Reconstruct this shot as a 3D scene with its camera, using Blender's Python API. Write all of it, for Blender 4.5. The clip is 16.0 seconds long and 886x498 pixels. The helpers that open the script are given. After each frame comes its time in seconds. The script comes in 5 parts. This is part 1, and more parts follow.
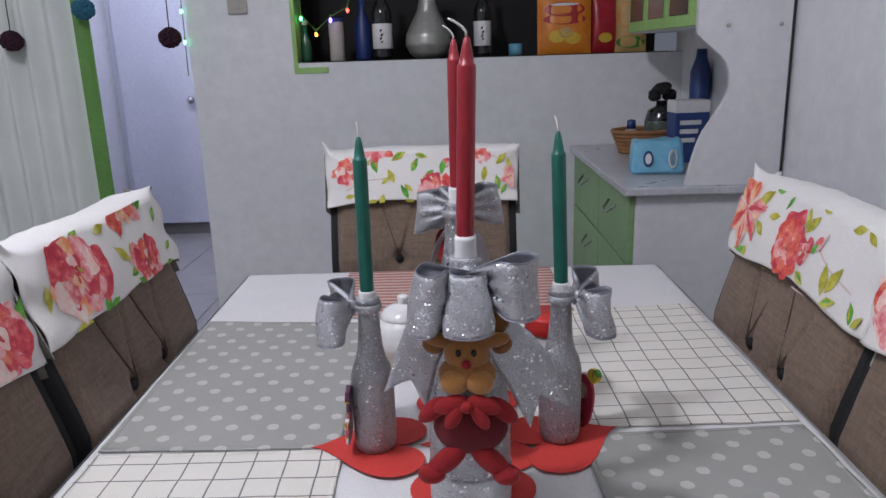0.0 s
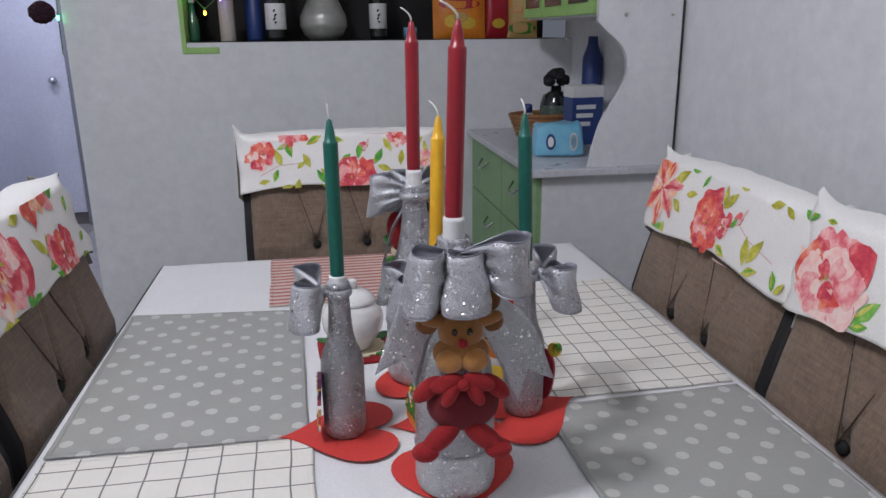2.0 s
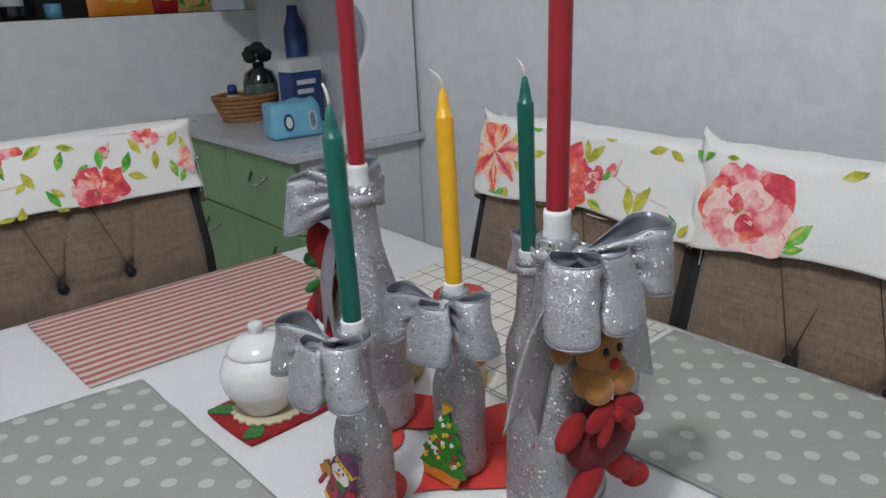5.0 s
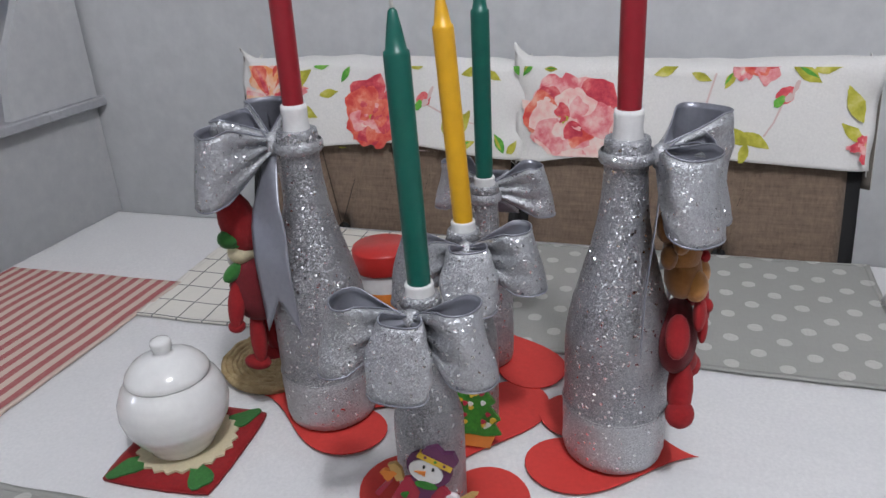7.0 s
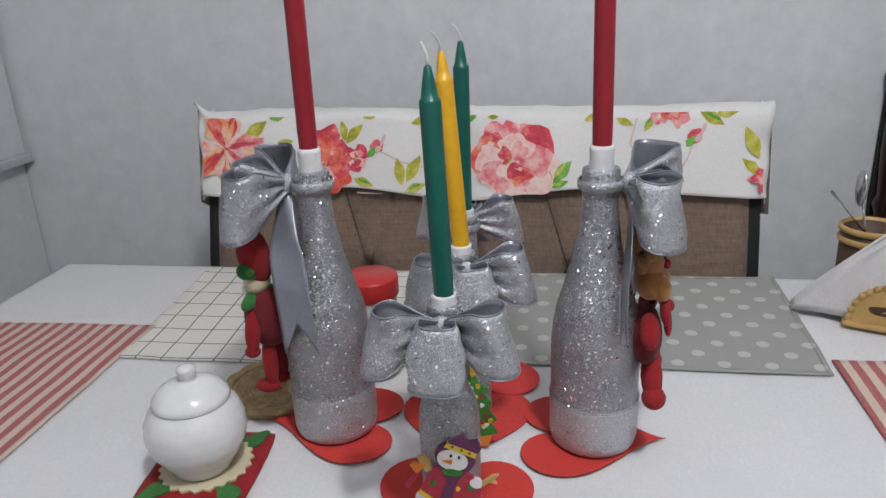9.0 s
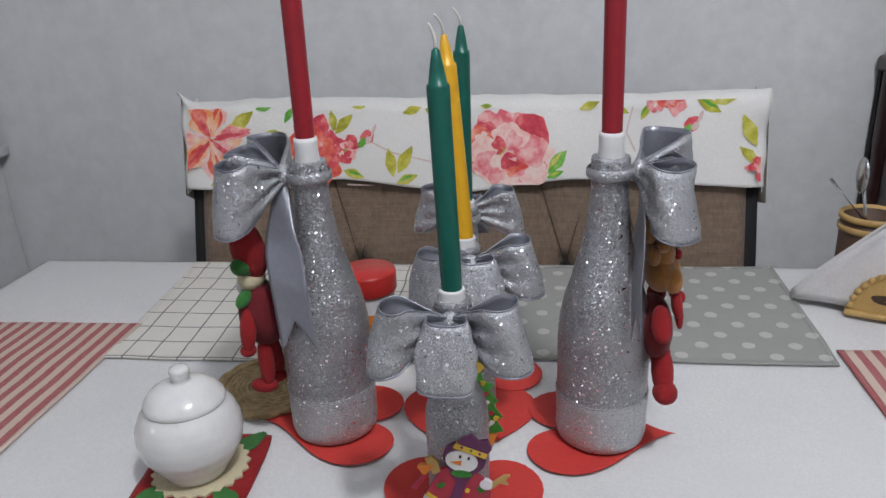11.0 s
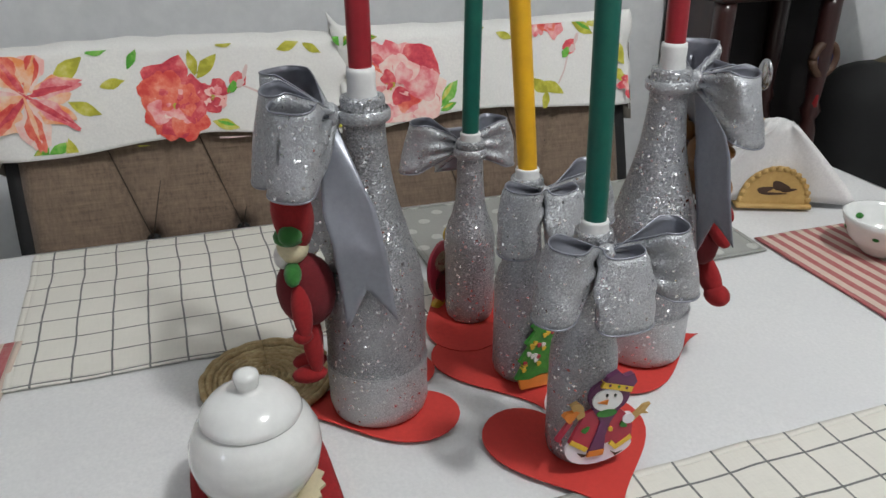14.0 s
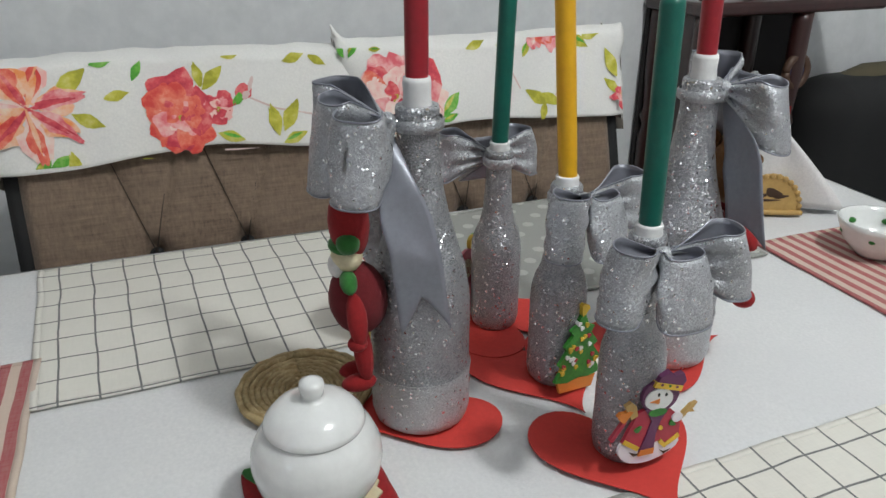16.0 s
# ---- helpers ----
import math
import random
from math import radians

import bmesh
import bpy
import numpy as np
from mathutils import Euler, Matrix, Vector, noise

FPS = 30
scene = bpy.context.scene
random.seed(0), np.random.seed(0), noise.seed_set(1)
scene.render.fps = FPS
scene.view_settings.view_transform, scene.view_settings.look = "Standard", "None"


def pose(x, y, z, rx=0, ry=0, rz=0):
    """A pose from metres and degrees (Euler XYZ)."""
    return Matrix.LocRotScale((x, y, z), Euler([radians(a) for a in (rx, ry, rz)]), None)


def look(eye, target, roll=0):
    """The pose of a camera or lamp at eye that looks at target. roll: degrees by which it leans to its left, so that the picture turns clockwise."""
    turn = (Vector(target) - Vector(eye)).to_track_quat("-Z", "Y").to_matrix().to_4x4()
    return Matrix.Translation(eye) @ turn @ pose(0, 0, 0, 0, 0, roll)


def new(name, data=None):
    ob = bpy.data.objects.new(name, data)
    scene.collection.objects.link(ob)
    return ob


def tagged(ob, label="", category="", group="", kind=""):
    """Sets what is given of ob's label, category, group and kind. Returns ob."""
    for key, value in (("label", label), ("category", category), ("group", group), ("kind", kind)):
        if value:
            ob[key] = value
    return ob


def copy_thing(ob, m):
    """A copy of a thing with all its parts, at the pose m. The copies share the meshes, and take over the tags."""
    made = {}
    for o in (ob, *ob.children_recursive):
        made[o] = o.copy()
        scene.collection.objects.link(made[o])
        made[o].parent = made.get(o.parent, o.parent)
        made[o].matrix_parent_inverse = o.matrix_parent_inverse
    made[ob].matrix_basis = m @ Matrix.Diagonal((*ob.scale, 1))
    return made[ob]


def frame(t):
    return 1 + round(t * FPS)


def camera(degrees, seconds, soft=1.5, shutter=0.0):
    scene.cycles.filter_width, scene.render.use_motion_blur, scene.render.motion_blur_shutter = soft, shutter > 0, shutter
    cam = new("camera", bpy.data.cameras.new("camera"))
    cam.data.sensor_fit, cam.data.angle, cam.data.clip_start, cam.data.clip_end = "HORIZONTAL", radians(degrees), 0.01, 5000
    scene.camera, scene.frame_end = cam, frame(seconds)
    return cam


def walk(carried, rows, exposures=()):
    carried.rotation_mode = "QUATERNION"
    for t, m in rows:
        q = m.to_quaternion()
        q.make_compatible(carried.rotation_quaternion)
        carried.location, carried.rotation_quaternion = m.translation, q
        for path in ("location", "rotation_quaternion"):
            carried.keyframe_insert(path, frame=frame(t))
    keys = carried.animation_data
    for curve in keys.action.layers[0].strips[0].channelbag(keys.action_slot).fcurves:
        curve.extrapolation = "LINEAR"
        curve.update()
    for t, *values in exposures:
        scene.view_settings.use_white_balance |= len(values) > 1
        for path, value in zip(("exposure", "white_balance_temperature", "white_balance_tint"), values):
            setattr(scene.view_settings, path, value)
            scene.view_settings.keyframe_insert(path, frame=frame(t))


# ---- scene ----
cam = camera(62.4, 16.0)
METRES, EYE, TILT, LEAN, TURN = 1.77, 1.273, 0.0, 0.0, -2.0
PATH = [
    (0, (0.098, 0.136, 1.265), (0.068, 2.067, 0.745), -1.8),
    (0.5, (0.092, 0.122, 1.266), (0.066, 2.052, 0.74), -2.2),
    (1, (0.082, 0.122, 1.262), (0.128, 2.048, 0.725), -2.0),
    (1.5, (0.027, 0.13, 1.266), (0.258, 2.039, 0.717), -1.8),
    (2, (-0.022, 0.137, 1.266), (0.289, 2.03, 0.699), -0.6),
    (2.5, (-0.117, 0.157, 1.266), (0.307, 2.031, 0.711), -1.6),
    (3, (-0.183, 0.184, 1.26), (0.339, 2.018, 0.656), -1.8),
    (3.5, (-0.239, 0.277, 1.248), (0.491, 2.027, 0.611), -2.4),
    (4, (-0.273, 0.347, 1.258), (0.618, 2.022, 0.626), -2.9),
    (6.5, (-0.421, 0.747, 1.221), (1.218, 1.595, 0.451), -2.6),
    (7, (-0.457, 0.834, 1.215), (1.278, 1.42, 0.41), -3.2),
    (7.5, (-0.5, 0.878, 1.222), (1.31, 1.292, 0.479), -3.3),
    (8, (-0.55, 0.901, 1.226), (1.286, 1.227, 0.504), -2.6),
    (8.5, (-0.581, 0.911, 1.224), (1.258, 1.224, 0.504), -3.0),
    (9, (-0.575, 0.905, 1.231), (1.275, 1.227, 0.541), -2.5),
    (11.5, (-0.552, 0.956, 1.222), (1.295, 1.177, 0.487), -2.6),
    (12, (-0.563, 1.073, 1.23), (1.295, 1.003, 0.494), -2.5),
    (12.5, (-0.531, 1.148, 1.216), (1.322, 1.11, 0.466), -1.0),
    (13, (-0.48, 1.174, 1.19), (1.303, 0.925, 0.321), -2.4),
    (13.5, (-0.461, 1.218, 1.198), (1.274, 0.741, 0.323), -1.5),
    (14, (-0.46, 1.26, 1.198), (1.265, 0.734, 0.334), -0.7),
    (14.5, (-0.453, 1.275, 1.195), (1.269, 0.768, 0.315), -0.9),
    (15, (-0.453, 1.3, 1.197), (1.264, 0.712, 0.356), -0.4),
    (15.5, (-0.45, 1.318, 1.198), (1.265, 0.715, 0.363), 0.0),
    (16, (-0.443, 1.34, 1.197), (1.256, 0.69, 0.365), 0.1),
]
EXPOSURES = [
    (0.0, -0.05, 6350, 19), (0.5, -0.05, 6450, 13), (1.0, -0.05, 6350, 17), (1.5, -0.05, 6580, 9), (2.0, -0.05, 6400, 17), (2.5, -0.05, 6600, 9), (3.0, -0.05, 6300, 16), (3.5, -0.04, 6620, 8),
    (4.2, -0.05, 6480, 12), (6.3, -0.08, 6600, 7), (7.0, -0.12, 6500, 14), (7.5, -0.12, 6600, 12), (8.0, -0.12, 6550, 12), (8.5, -0.12, 6400, 12), (9.2, -0.10, 6650, 13), (11.5, -0.18, 6500, 12),
    (12.0, -0.15, 6650, 9), (12.5, -0.20, 6350, 14), (13.0, -0.15, 6550, 10), (13.5, -0.10, 6300, 14), (14.0, -0.08, 6800, 8), (14.5, -0.06, 6350, 13), (15.0, -0.02, 6800, 6), (15.5, -0.03, 6400, 13), (16.0, -0.01, 6720, 6),
]
walk(cam, [(t, look(eye, target, roll)) for t, eye, target, roll in PATH], EXPOSURES)

# ---- world and lamps ----
world = bpy.data.worlds.new("world")
scene.world = world
world.use_nodes = True
world.node_tree.nodes["Background"].inputs[0].default_value = (0.75, 0.85, 1.0, 1)
world.node_tree.nodes["Background"].inputs[1].default_value = 0.15


def lamp(name, place, watts, radius, colour):
    data = bpy.data.lights.new(name, "POINT")
    data.energy, data.shadow_soft_size, data.color = watts, radius, colour
    ob = new(name, data)
    ob.location = place
    return tagged(ob, kind="structure")


lamp("ceiling_bulb", (-0.72, 0.55, 2.6), 68, 0.08, (0.93, 0.965, 1.0))
# Unseen bluish fill added to brighten the hall beyond the doorway.
lamp("hall_fill", (-1.6, 4.3, 2.2), 30, 0.08, (0.78, 0.82, 1.0))
# Weak fill light added out of sight behind the niche, no known lamp.
lamp("niche_rear_fill", (0.3, 4.6, 2.2), 5, 0.08, (0.95, 0.97, 1.0))


# ---- materials ----
def nodes_of(name):
    m = bpy.data.materials.new(name)
    m.use_nodes = True
    t = m.node_tree
    return m, t, t.nodes["Principled BSDF"]


def node(t, kind, **values):
    n = t.nodes.new(kind)
    for key, value in values.items():
        if key in n.inputs:
            n.inputs[key].default_value = value
    return n


def mathn(t, op, a, b=None):
    n = t.nodes.new("ShaderNodeMath")
    n.operation = op
    for i, v in enumerate((a, b)):
        if v is None:
            continue
        if isinstance(v, (int, float)):
            n.inputs[i].default_value = v
        else:
            t.links.new(v, n.inputs[i])
    return n.outputs[0]


def mixc(t, fac, a, b):
    n = t.nodes.new("ShaderNodeMix")
    n.data_type = "RGBA"
    for i, v in ((0, fac), (6, a), (7, b)):
        if isinstance(v, (int, float)):
            n.inputs[i].default_value = v
        elif isinstance(v, tuple):
            n.inputs[i].default_value = (*v, 1)
        else:
            t.links.new(v, n.inputs[i])
    return n.outputs[2]


def noise_of(t, scale, detail=4.0, rough=0.6, stretch=None):
    co = t.nodes.new("ShaderNodeTexCoord")
    src = co.outputs["Object"]
    if stretch:
        mp = t.nodes.new("ShaderNodeMapping")
        mp.inputs["Scale"].default_value = stretch
        t.links.new(src, mp.inputs[0])
        src = mp.outputs[0]
    n = node(t, "ShaderNodeTexNoise", Scale=scale, Detail=detail, Roughness=rough)
    t.links.new(src, n.inputs["Vector"])
    return n.outputs["Fac"]


def steep(t, fac, lo, hi):
    n = t.nodes.new("ShaderNodeMapRange")
    n.inputs[1].default_value, n.inputs[2].default_value = lo, hi
    t.links.new(fac, n.inputs[0])
    return n.outputs[0]


def bump(t, bsdf, height, strength, distance=0.002):
    b = node(t, "ShaderNodeBump", Strength=strength, Distance=distance)
    t.links.new(height, b.inputs["Height"])
    t.links.new(b.outputs[0], bsdf.inputs["Normal"])


def paint(name, col, col2=None, rough=0.55, metal=0.0, big=3.0, fine=60.0, relief=0.1, dist=0.001, stretch=None, sheen=0.0, coat=0.0):
    """Two-scale mottled surface."""
    m, t, b = nodes_of(name)
    col2 = col2 or tuple(c * 0.86 for c in col)
    a = noise_of(t, big, 3.0, 0.55, stretch)
    f = noise_of(t, fine, 5.0, 0.65, stretch)
    c1 = mixc(t, steep(t, a, 0.35, 0.65), col, col2)
    c2 = mixc(t, steep(t, f, 0.3, 0.75), c1, tuple(c * 0.9 for c in col2))
    t.links.new(c2, b.inputs["Base Color"])
    t.links.new(mathn(t, "ADD", mathn(t, "MULTIPLY", a, 0.16), rough - 0.08), b.inputs["Roughness"])
    b.inputs["Metallic"].default_value = metal
    b.inputs["Sheen Weight"].default_value = sheen
    b.inputs["Coat Weight"].default_value = coat
    b.inputs["Coat Roughness"].default_value = 0.15
    if relief:
        bump(t, b, f, relief, dist)
    return m


def glitter(name, col, cell=1000.0, tilt=0.45, metal=0.6, rough=0.42, dark=0.6, flake=520.0, rare=0.86):
    """A quiet metallic ground of fine grains, with larger bright flakes that each mirror another way."""
    m, t, b = nodes_of(name)
    co = t.nodes.new("ShaderNodeTexCoord")

    def cells(scale):
        v = node(t, "ShaderNodeTexVoronoi", Scale=scale)
        t.links.new(co.outputs["Object"], v.inputs["Vector"])
        s = t.nodes.new("ShaderNodeSeparateColor")
        t.links.new(v.outputs["Color"], s.inputs[0])
        sub = t.nodes.new("ShaderNodeVectorMath")
        sub.operation = "SUBTRACT"
        t.links.new(v.outputs["Color"], sub.inputs[0])
        sub.inputs[1].default_value = (0.5, 0.5, 0.5)
        return sub.outputs[0], s
    fine, fine_s = cells(cell)
    big, big_s = cells(flake)
    pick = mathn(t, "GREATER_THAN", mathn(t, "FRACT", mathn(t, "MULTIPLY", big_s.outputs[2], 7.31)), rare)

    def scaled(vec, amount):
        s = t.nodes.new("ShaderNodeVectorMath")
        s.operation = "SCALE"
        t.links.new(vec, s.inputs[0])
        if isinstance(amount, float):
            s.inputs["Scale"].default_value = amount
        else:
            t.links.new(amount, s.inputs["Scale"])
        return s.outputs[0]
    geo = t.nodes.new("ShaderNodeNewGeometry")
    total = geo.outputs["Normal"]
    for piece in (scaled(fine, tilt), scaled(big, mathn(t, "MULTIPLY", pick, 1.3))):
        add = t.nodes.new("ShaderNodeVectorMath")
        add.operation = "ADD"
        t.links.new(total, add.inputs[0])
        t.links.new(piece, add.inputs[1])
        total = add.outputs[0]
    nrm = t.nodes.new("ShaderNodeVectorMath")
    nrm.operation = "NORMALIZE"
    t.links.new(total, nrm.inputs[0])
    t.links.new(nrm.outputs[0], b.inputs["Normal"])
    lum = mixc(t, fine_s.outputs[0], tuple(k * dark for k in col), col)
    tint = mixc(t, steep(t, noise_of(t, 25.0), 0.35, 0.7), lum, tuple(k * 0.84 for k in col))
    t.links.new(mixc(t, pick, tint, (0.92, 0.92, 0.95)), b.inputs["Base Color"])
    t.links.new(mathn(t, "ADD", mathn(t, "MULTIPLY", pick, 0.4), metal), b.inputs["Metallic"])
    t.links.new(mathn(t, "SUBTRACT", rough, mathn(t, "MULTIPLY", pick, rough - 0.17)), b.inputs["Roughness"])
    return m


def weave_xy(t):
    """Metres across and along a mat, from the weave map laid on it."""
    co = t.nodes.new("ShaderNodeTexCoord")
    s = t.nodes.new("ShaderNodeSeparateXYZ")
    t.links.new(co.outputs["UV"], s.inputs[0])
    return s.outputs[0], s.outputs[1]


def woven(name, pattern, base, ink, fuzz=0.06):
    """Printed or woven cloth: pattern(t, x, y) gives the ink's cover."""
    m, t, b = nodes_of(name)
    x, y = weave_xy(t)
    cover = pattern(t, x, y)
    warp = noise_of(t, 420.0, 3.0, 0.6, (1, 0.15, 1))
    weft = noise_of(t, 420.0, 3.0, 0.6, (0.15, 1, 1))
    weave = mathn(t, "MULTIPLY", mathn(t, "ADD", warp, weft), 0.5)
    blot = steep(t, noise_of(t, 7.0), 0.3, 0.75)
    c0 = mixc(t, blot, base, tuple(c * 0.9 for c in base))
    c1 = mixc(t, cover, c0, ink)
    c2 = mixc(t, mathn(t, "MULTIPLY", steep(t, weave, 0.35, 0.7), 0.35), c1, tuple(c * 0.75 for c in base))
    t.links.new(c2, b.inputs["Base Color"])
    b.inputs["Roughness"].default_value = 0.85
    bump(t, b, weave, 0.35, 0.0012)
    return m


def stripes(period):
    def pattern(t, x, y):
        wob = mathn(t, "MULTIPLY", mathn(t, "SUBTRACT", noise_of(t, 40.0), 0.5), 0.0012)
        f = mathn(t, "FRACT", mathn(t, "DIVIDE", mathn(t, "ADD", mathn(t, "ADD", y, wob), 5.0), period))
        return mathn(t, "LESS_THAN", f, 0.5)
    return pattern


def checks(px, py, w, ox=5.0, oy=5.0):
    def pattern(t, x, y):
        wob = mathn(t, "MULTIPLY", mathn(t, "SUBTRACT", noise_of(t, 14.0), 0.5), 0.004)
        fx = mathn(t, "FRACT", mathn(t, "DIVIDE", mathn(t, "ADD", mathn(t, "ADD", x, wob), ox), px))
        fy = mathn(t, "FRACT", mathn(t, "DIVIDE", mathn(t, "ADD", mathn(t, "ADD", y, wob), oy), py))
        return mathn(t, "MULTIPLY", mathn(t, "MAXIMUM", mathn(t, "LESS_THAN", fx, w / px), mathn(t, "LESS_THAN", fy, w / py)), 0.9)
    return pattern


def dots(step, radius):
    def pattern(t, x, y):
        out = None
        for shift in (0.0, step / 2):
            dx = mathn(t, "SUBTRACT", mathn(t, "FRACT", mathn(t, "DIVIDE", mathn(t, "ADD", x, 5.0 + shift), step)), 0.5)
            dy = mathn(t, "SUBTRACT", mathn(t, "FRACT", mathn(t, "DIVIDE", mathn(t, "ADD", y, 5.0 + shift), step)), 0.5)
            d = mathn(t, "SQRT", mathn(t, "ADD", mathn(t, "MULTIPLY", dx, dx), mathn(t, "MULTIPLY", dy, dy)))
            one = mathn(t, "LESS_THAN", mathn(t, "ADD", d, mathn(t, "MULTIPLY", mathn(t, "SUBTRACT", noise_of(t, 160.0), 0.5), 0.06)), radius / step)
            out = one if out is None else mathn(t, "MAXIMUM", out, one)
        return mathn(t, "MULTIPLY", out, 0.85)
    return pattern


WALL = paint("wall_paint", (0.78, 0.79, 0.80), (0.73, 0.745, 0.76), 0.7, big=1.4, fine=22, relief=0.12)
CEIL = paint("ceiling_paint", (0.78, 0.78, 0.78), rough=0.8, big=1.0)
FLOOR = paint("floor_tile", (0.42, 0.41, 0.40), (0.34, 0.33, 0.32), 0.35, big=5, fine=80, relief=0.03)
GROUT = paint("grout", (0.25, 0.24, 0.23), rough=0.9, big=20)
HALLW = paint("hall_paint", (0.66, 0.68, 0.76), rough=0.6, big=1.5)
GREEN_TRIM = paint("green_trim_paint", (0.13, 0.33, 0.07), rough=0.5, big=8)
LIME = paint("lime_paint", (0.38, 0.62, 0.20), (0.30, 0.52, 0.16), 0.55, big=9)
CAB_GREEN = paint("cabinet_green", (0.26, 0.42, 0.20), (0.22, 0.37, 0.17), 0.45, big=4, fine=40)
LAMINATE = paint("white_laminate", (0.72, 0.72, 0.72), (0.66, 0.67, 0.69), 0.45, big=2, fine=30, relief=0.04)
MARBLE = paint("grey_marble", (0.60, 0.60, 0.63), (0.50, 0.51, 0.54), 0.3, big=14, fine=90, relief=0.02)
DARKWOOD = paint("dark_red_wood", (0.055, 0.016, 0.014), (0.03, 0.01, 0.01), 0.3, big=6, fine=50, relief=0.1, stretch=(1, 1, 0.12), coat=0.4)
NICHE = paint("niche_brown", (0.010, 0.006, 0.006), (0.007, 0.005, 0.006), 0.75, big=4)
BLACK = paint("black_fabric", (0.012, 0.012, 0.013), rough=0.8, fine=300, relief=0.2)
OLIVE = paint("olive_fabric", (0.10, 0.085, 0.05), rough=0.85, fine=250, relief=0.2)
CLOTH = paint("white_tablecloth", (0.735, 0.735, 0.735), (0.675, 0.68, 0.69), 0.75, big=6, fine=260, relief=0.3, dist=0.0008)
COVER = paint("cover_white", (0.82, 0.81, 0.78), (0.77, 0.76, 0.74), 0.8, big=9, fine=300, relief=0.25, dist=0.0006)
LINING = paint("cover_lining", (0.16, 0.14, 0.12), rough=0.9)
RIM = paint("hem", (0.72, 0.71, 0.68), rough=0.85)


def linen():
    m, t, b = nodes_of("brown_linen")
    warp = noise_of(t, 260.0, 4.0, 0.7, (1, 1, 0.06))
    weft = noise_of(t, 260.0, 4.0, 0.7, (0.06, 1, 1))
    mixv = mathn(t, "MULTIPLY", mathn(t, "ADD", warp, weft), 0.5)
    c = mixc(t, steep(t, mixv, 0.34, 0.66), (0.245, 0.172, 0.122), (0.10, 0.068, 0.048))
    c = mixc(t, mathn(t, "MULTIPLY", steep(t, noise_of(t, 8.0), 0.4, 0.7), 0.3), c, (0.26, 0.195, 0.145))
    t.links.new(c, b.inputs["Base Color"])
    b.inputs["Roughness"].default_value = 0.85
    b.inputs["Sheen Weight"].default_value = 0.15
    bump(t, b, mixv, 0.5, 0.0012)
    return m


LINEN = linen()
SEAM = paint("seam_thread", (0.055, 0.04, 0.03), rough=0.9)
STRIPE = woven("striped_cloth", stripes(0.0208), (0.62, 0.50, 0.42), (0.36, 0.075, 0.085))
CHECK = woven("checked_cloth", checks(0.043, 0.0388, 0.0022, 5.0285, 4.993), (0.74, 0.72, 0.66), (0.03, 0.035, 0.045))
DOT = woven("dotted_cloth", dots(0.058, 0.0084), (0.325, 0.33, 0.31), (0.54, 0.54, 0.52))
GLASS_SILVER = glitter("silver_glitter", (0.48, 0.49, 0.52), 1300.0, 1.0, 0.6, 0.32, 0.36, 470.0, 0.945)
GLASS_LIGHT = glitter("pale_glitter", (0.60, 0.61, 0.635), 1300.0, 0.75, 0.45, 0.38, 0.55, 470.0, 0.95)
RIBBON = glitter("ribbon_glitter", (0.56, 0.575, 0.61), 1400.0, 0.8, 0.5, 0.36, 0.5, 500.0, 0.945)
SATIN = paint("ribbon_back", (0.31, 0.32, 0.37), rough=0.34, metal=0.4, big=12, fine=200, relief=0.05)
RED_WAX = paint("red_wax", (0.33, 0.014, 0.026), (0.28, 0.011, 0.02), 0.34, big=12, relief=0.03)
GREEN_WAX = paint("green_wax", (0.004, 0.13, 0.092), (0.003, 0.105, 0.08), 0.36, big=12, relief=0.03)
YELLOW_WAX = paint("yellow_wax", (0.80, 0.44, 0.018), (0.74, 0.39, 0.015), 0.36, big=12, relief=0.03)
WICK = paint("wick_cotton", (0.78, 0.76, 0.72), rough=0.9, fine=500)
TAPE = paint("white_tape", (0.78, 0.78, 0.78), rough=0.6, big=40, relief=0.2)
RED_PAPER = paint("red_paper", (0.60, 0.045, 0.035), (0.55, 0.038, 0.03), 0.75, big=10, fine=200, relief=0.06)
PORCELAIN = paint("white_porcelain", (0.80, 0.81, 0.80), (0.78, 0.79, 0.785), 0.16, big=5, relief=0.0, coat=0.5)
FELT_RED = paint("red_felt", (0.33, 0.010, 0.012), (0.24, 0.006, 0.009), 0.95, big=30, fine=300, relief=0.4, sheen=0.05)
FELT_DARK = paint("dark_red_felt", (0.16, 0.008, 0.014), (0.12, 0.006, 0.01), 0.95, big=30, fine=300, relief=0.4, sheen=0.05)
FELT_GREEN = paint("green_felt", (0.03, 0.20, 0.03), (0.02, 0.13, 0.02), 0.95, big=30, fine=300, relief=0.4, sheen=0.2)
FELT_BROWN = paint("brown_felt", (0.24, 0.095, 0.02), (0.18, 0.07, 0.015), 0.95, big=30, fine=300, relief=0.4, sheen=0.2)
FELT_TAN = paint("tan_felt", (0.33, 0.145, 0.035), (0.27, 0.11, 0.025), 0.95, big=30, fine=300, relief=0.4, sheen=0.3)
FELT_GOLD = paint("golden_felt", (0.44, 0.20, 0.05), (0.38, 0.17, 0.04), 0.95, big=30, fine=300, relief=0.4, sheen=0.3)
CREAM = paint("cream_felt", (0.70, 0.62, 0.42), rough=0.95, fine=300, relief=0.4)
WHITE_FELT = paint("white_felt", (0.78, 0.76, 0.74), rough=0.95, fine=300, relief=0.4)
SHINY_BLACK = paint("black_bead", (0.01, 0.01, 0.01), rough=0.2, relief=0)
STRAW = paint("straw", (0.56, 0.44, 0.25), (0.34, 0.24, 0.11), 0.8, big=90, fine=300, relief=0.5)
LIGHTWOOD = paint("light_wood", (0.55, 0.36, 0.13), (0.48, 0.30, 0.10), 0.5, big=14, fine=120, relief=0.1)
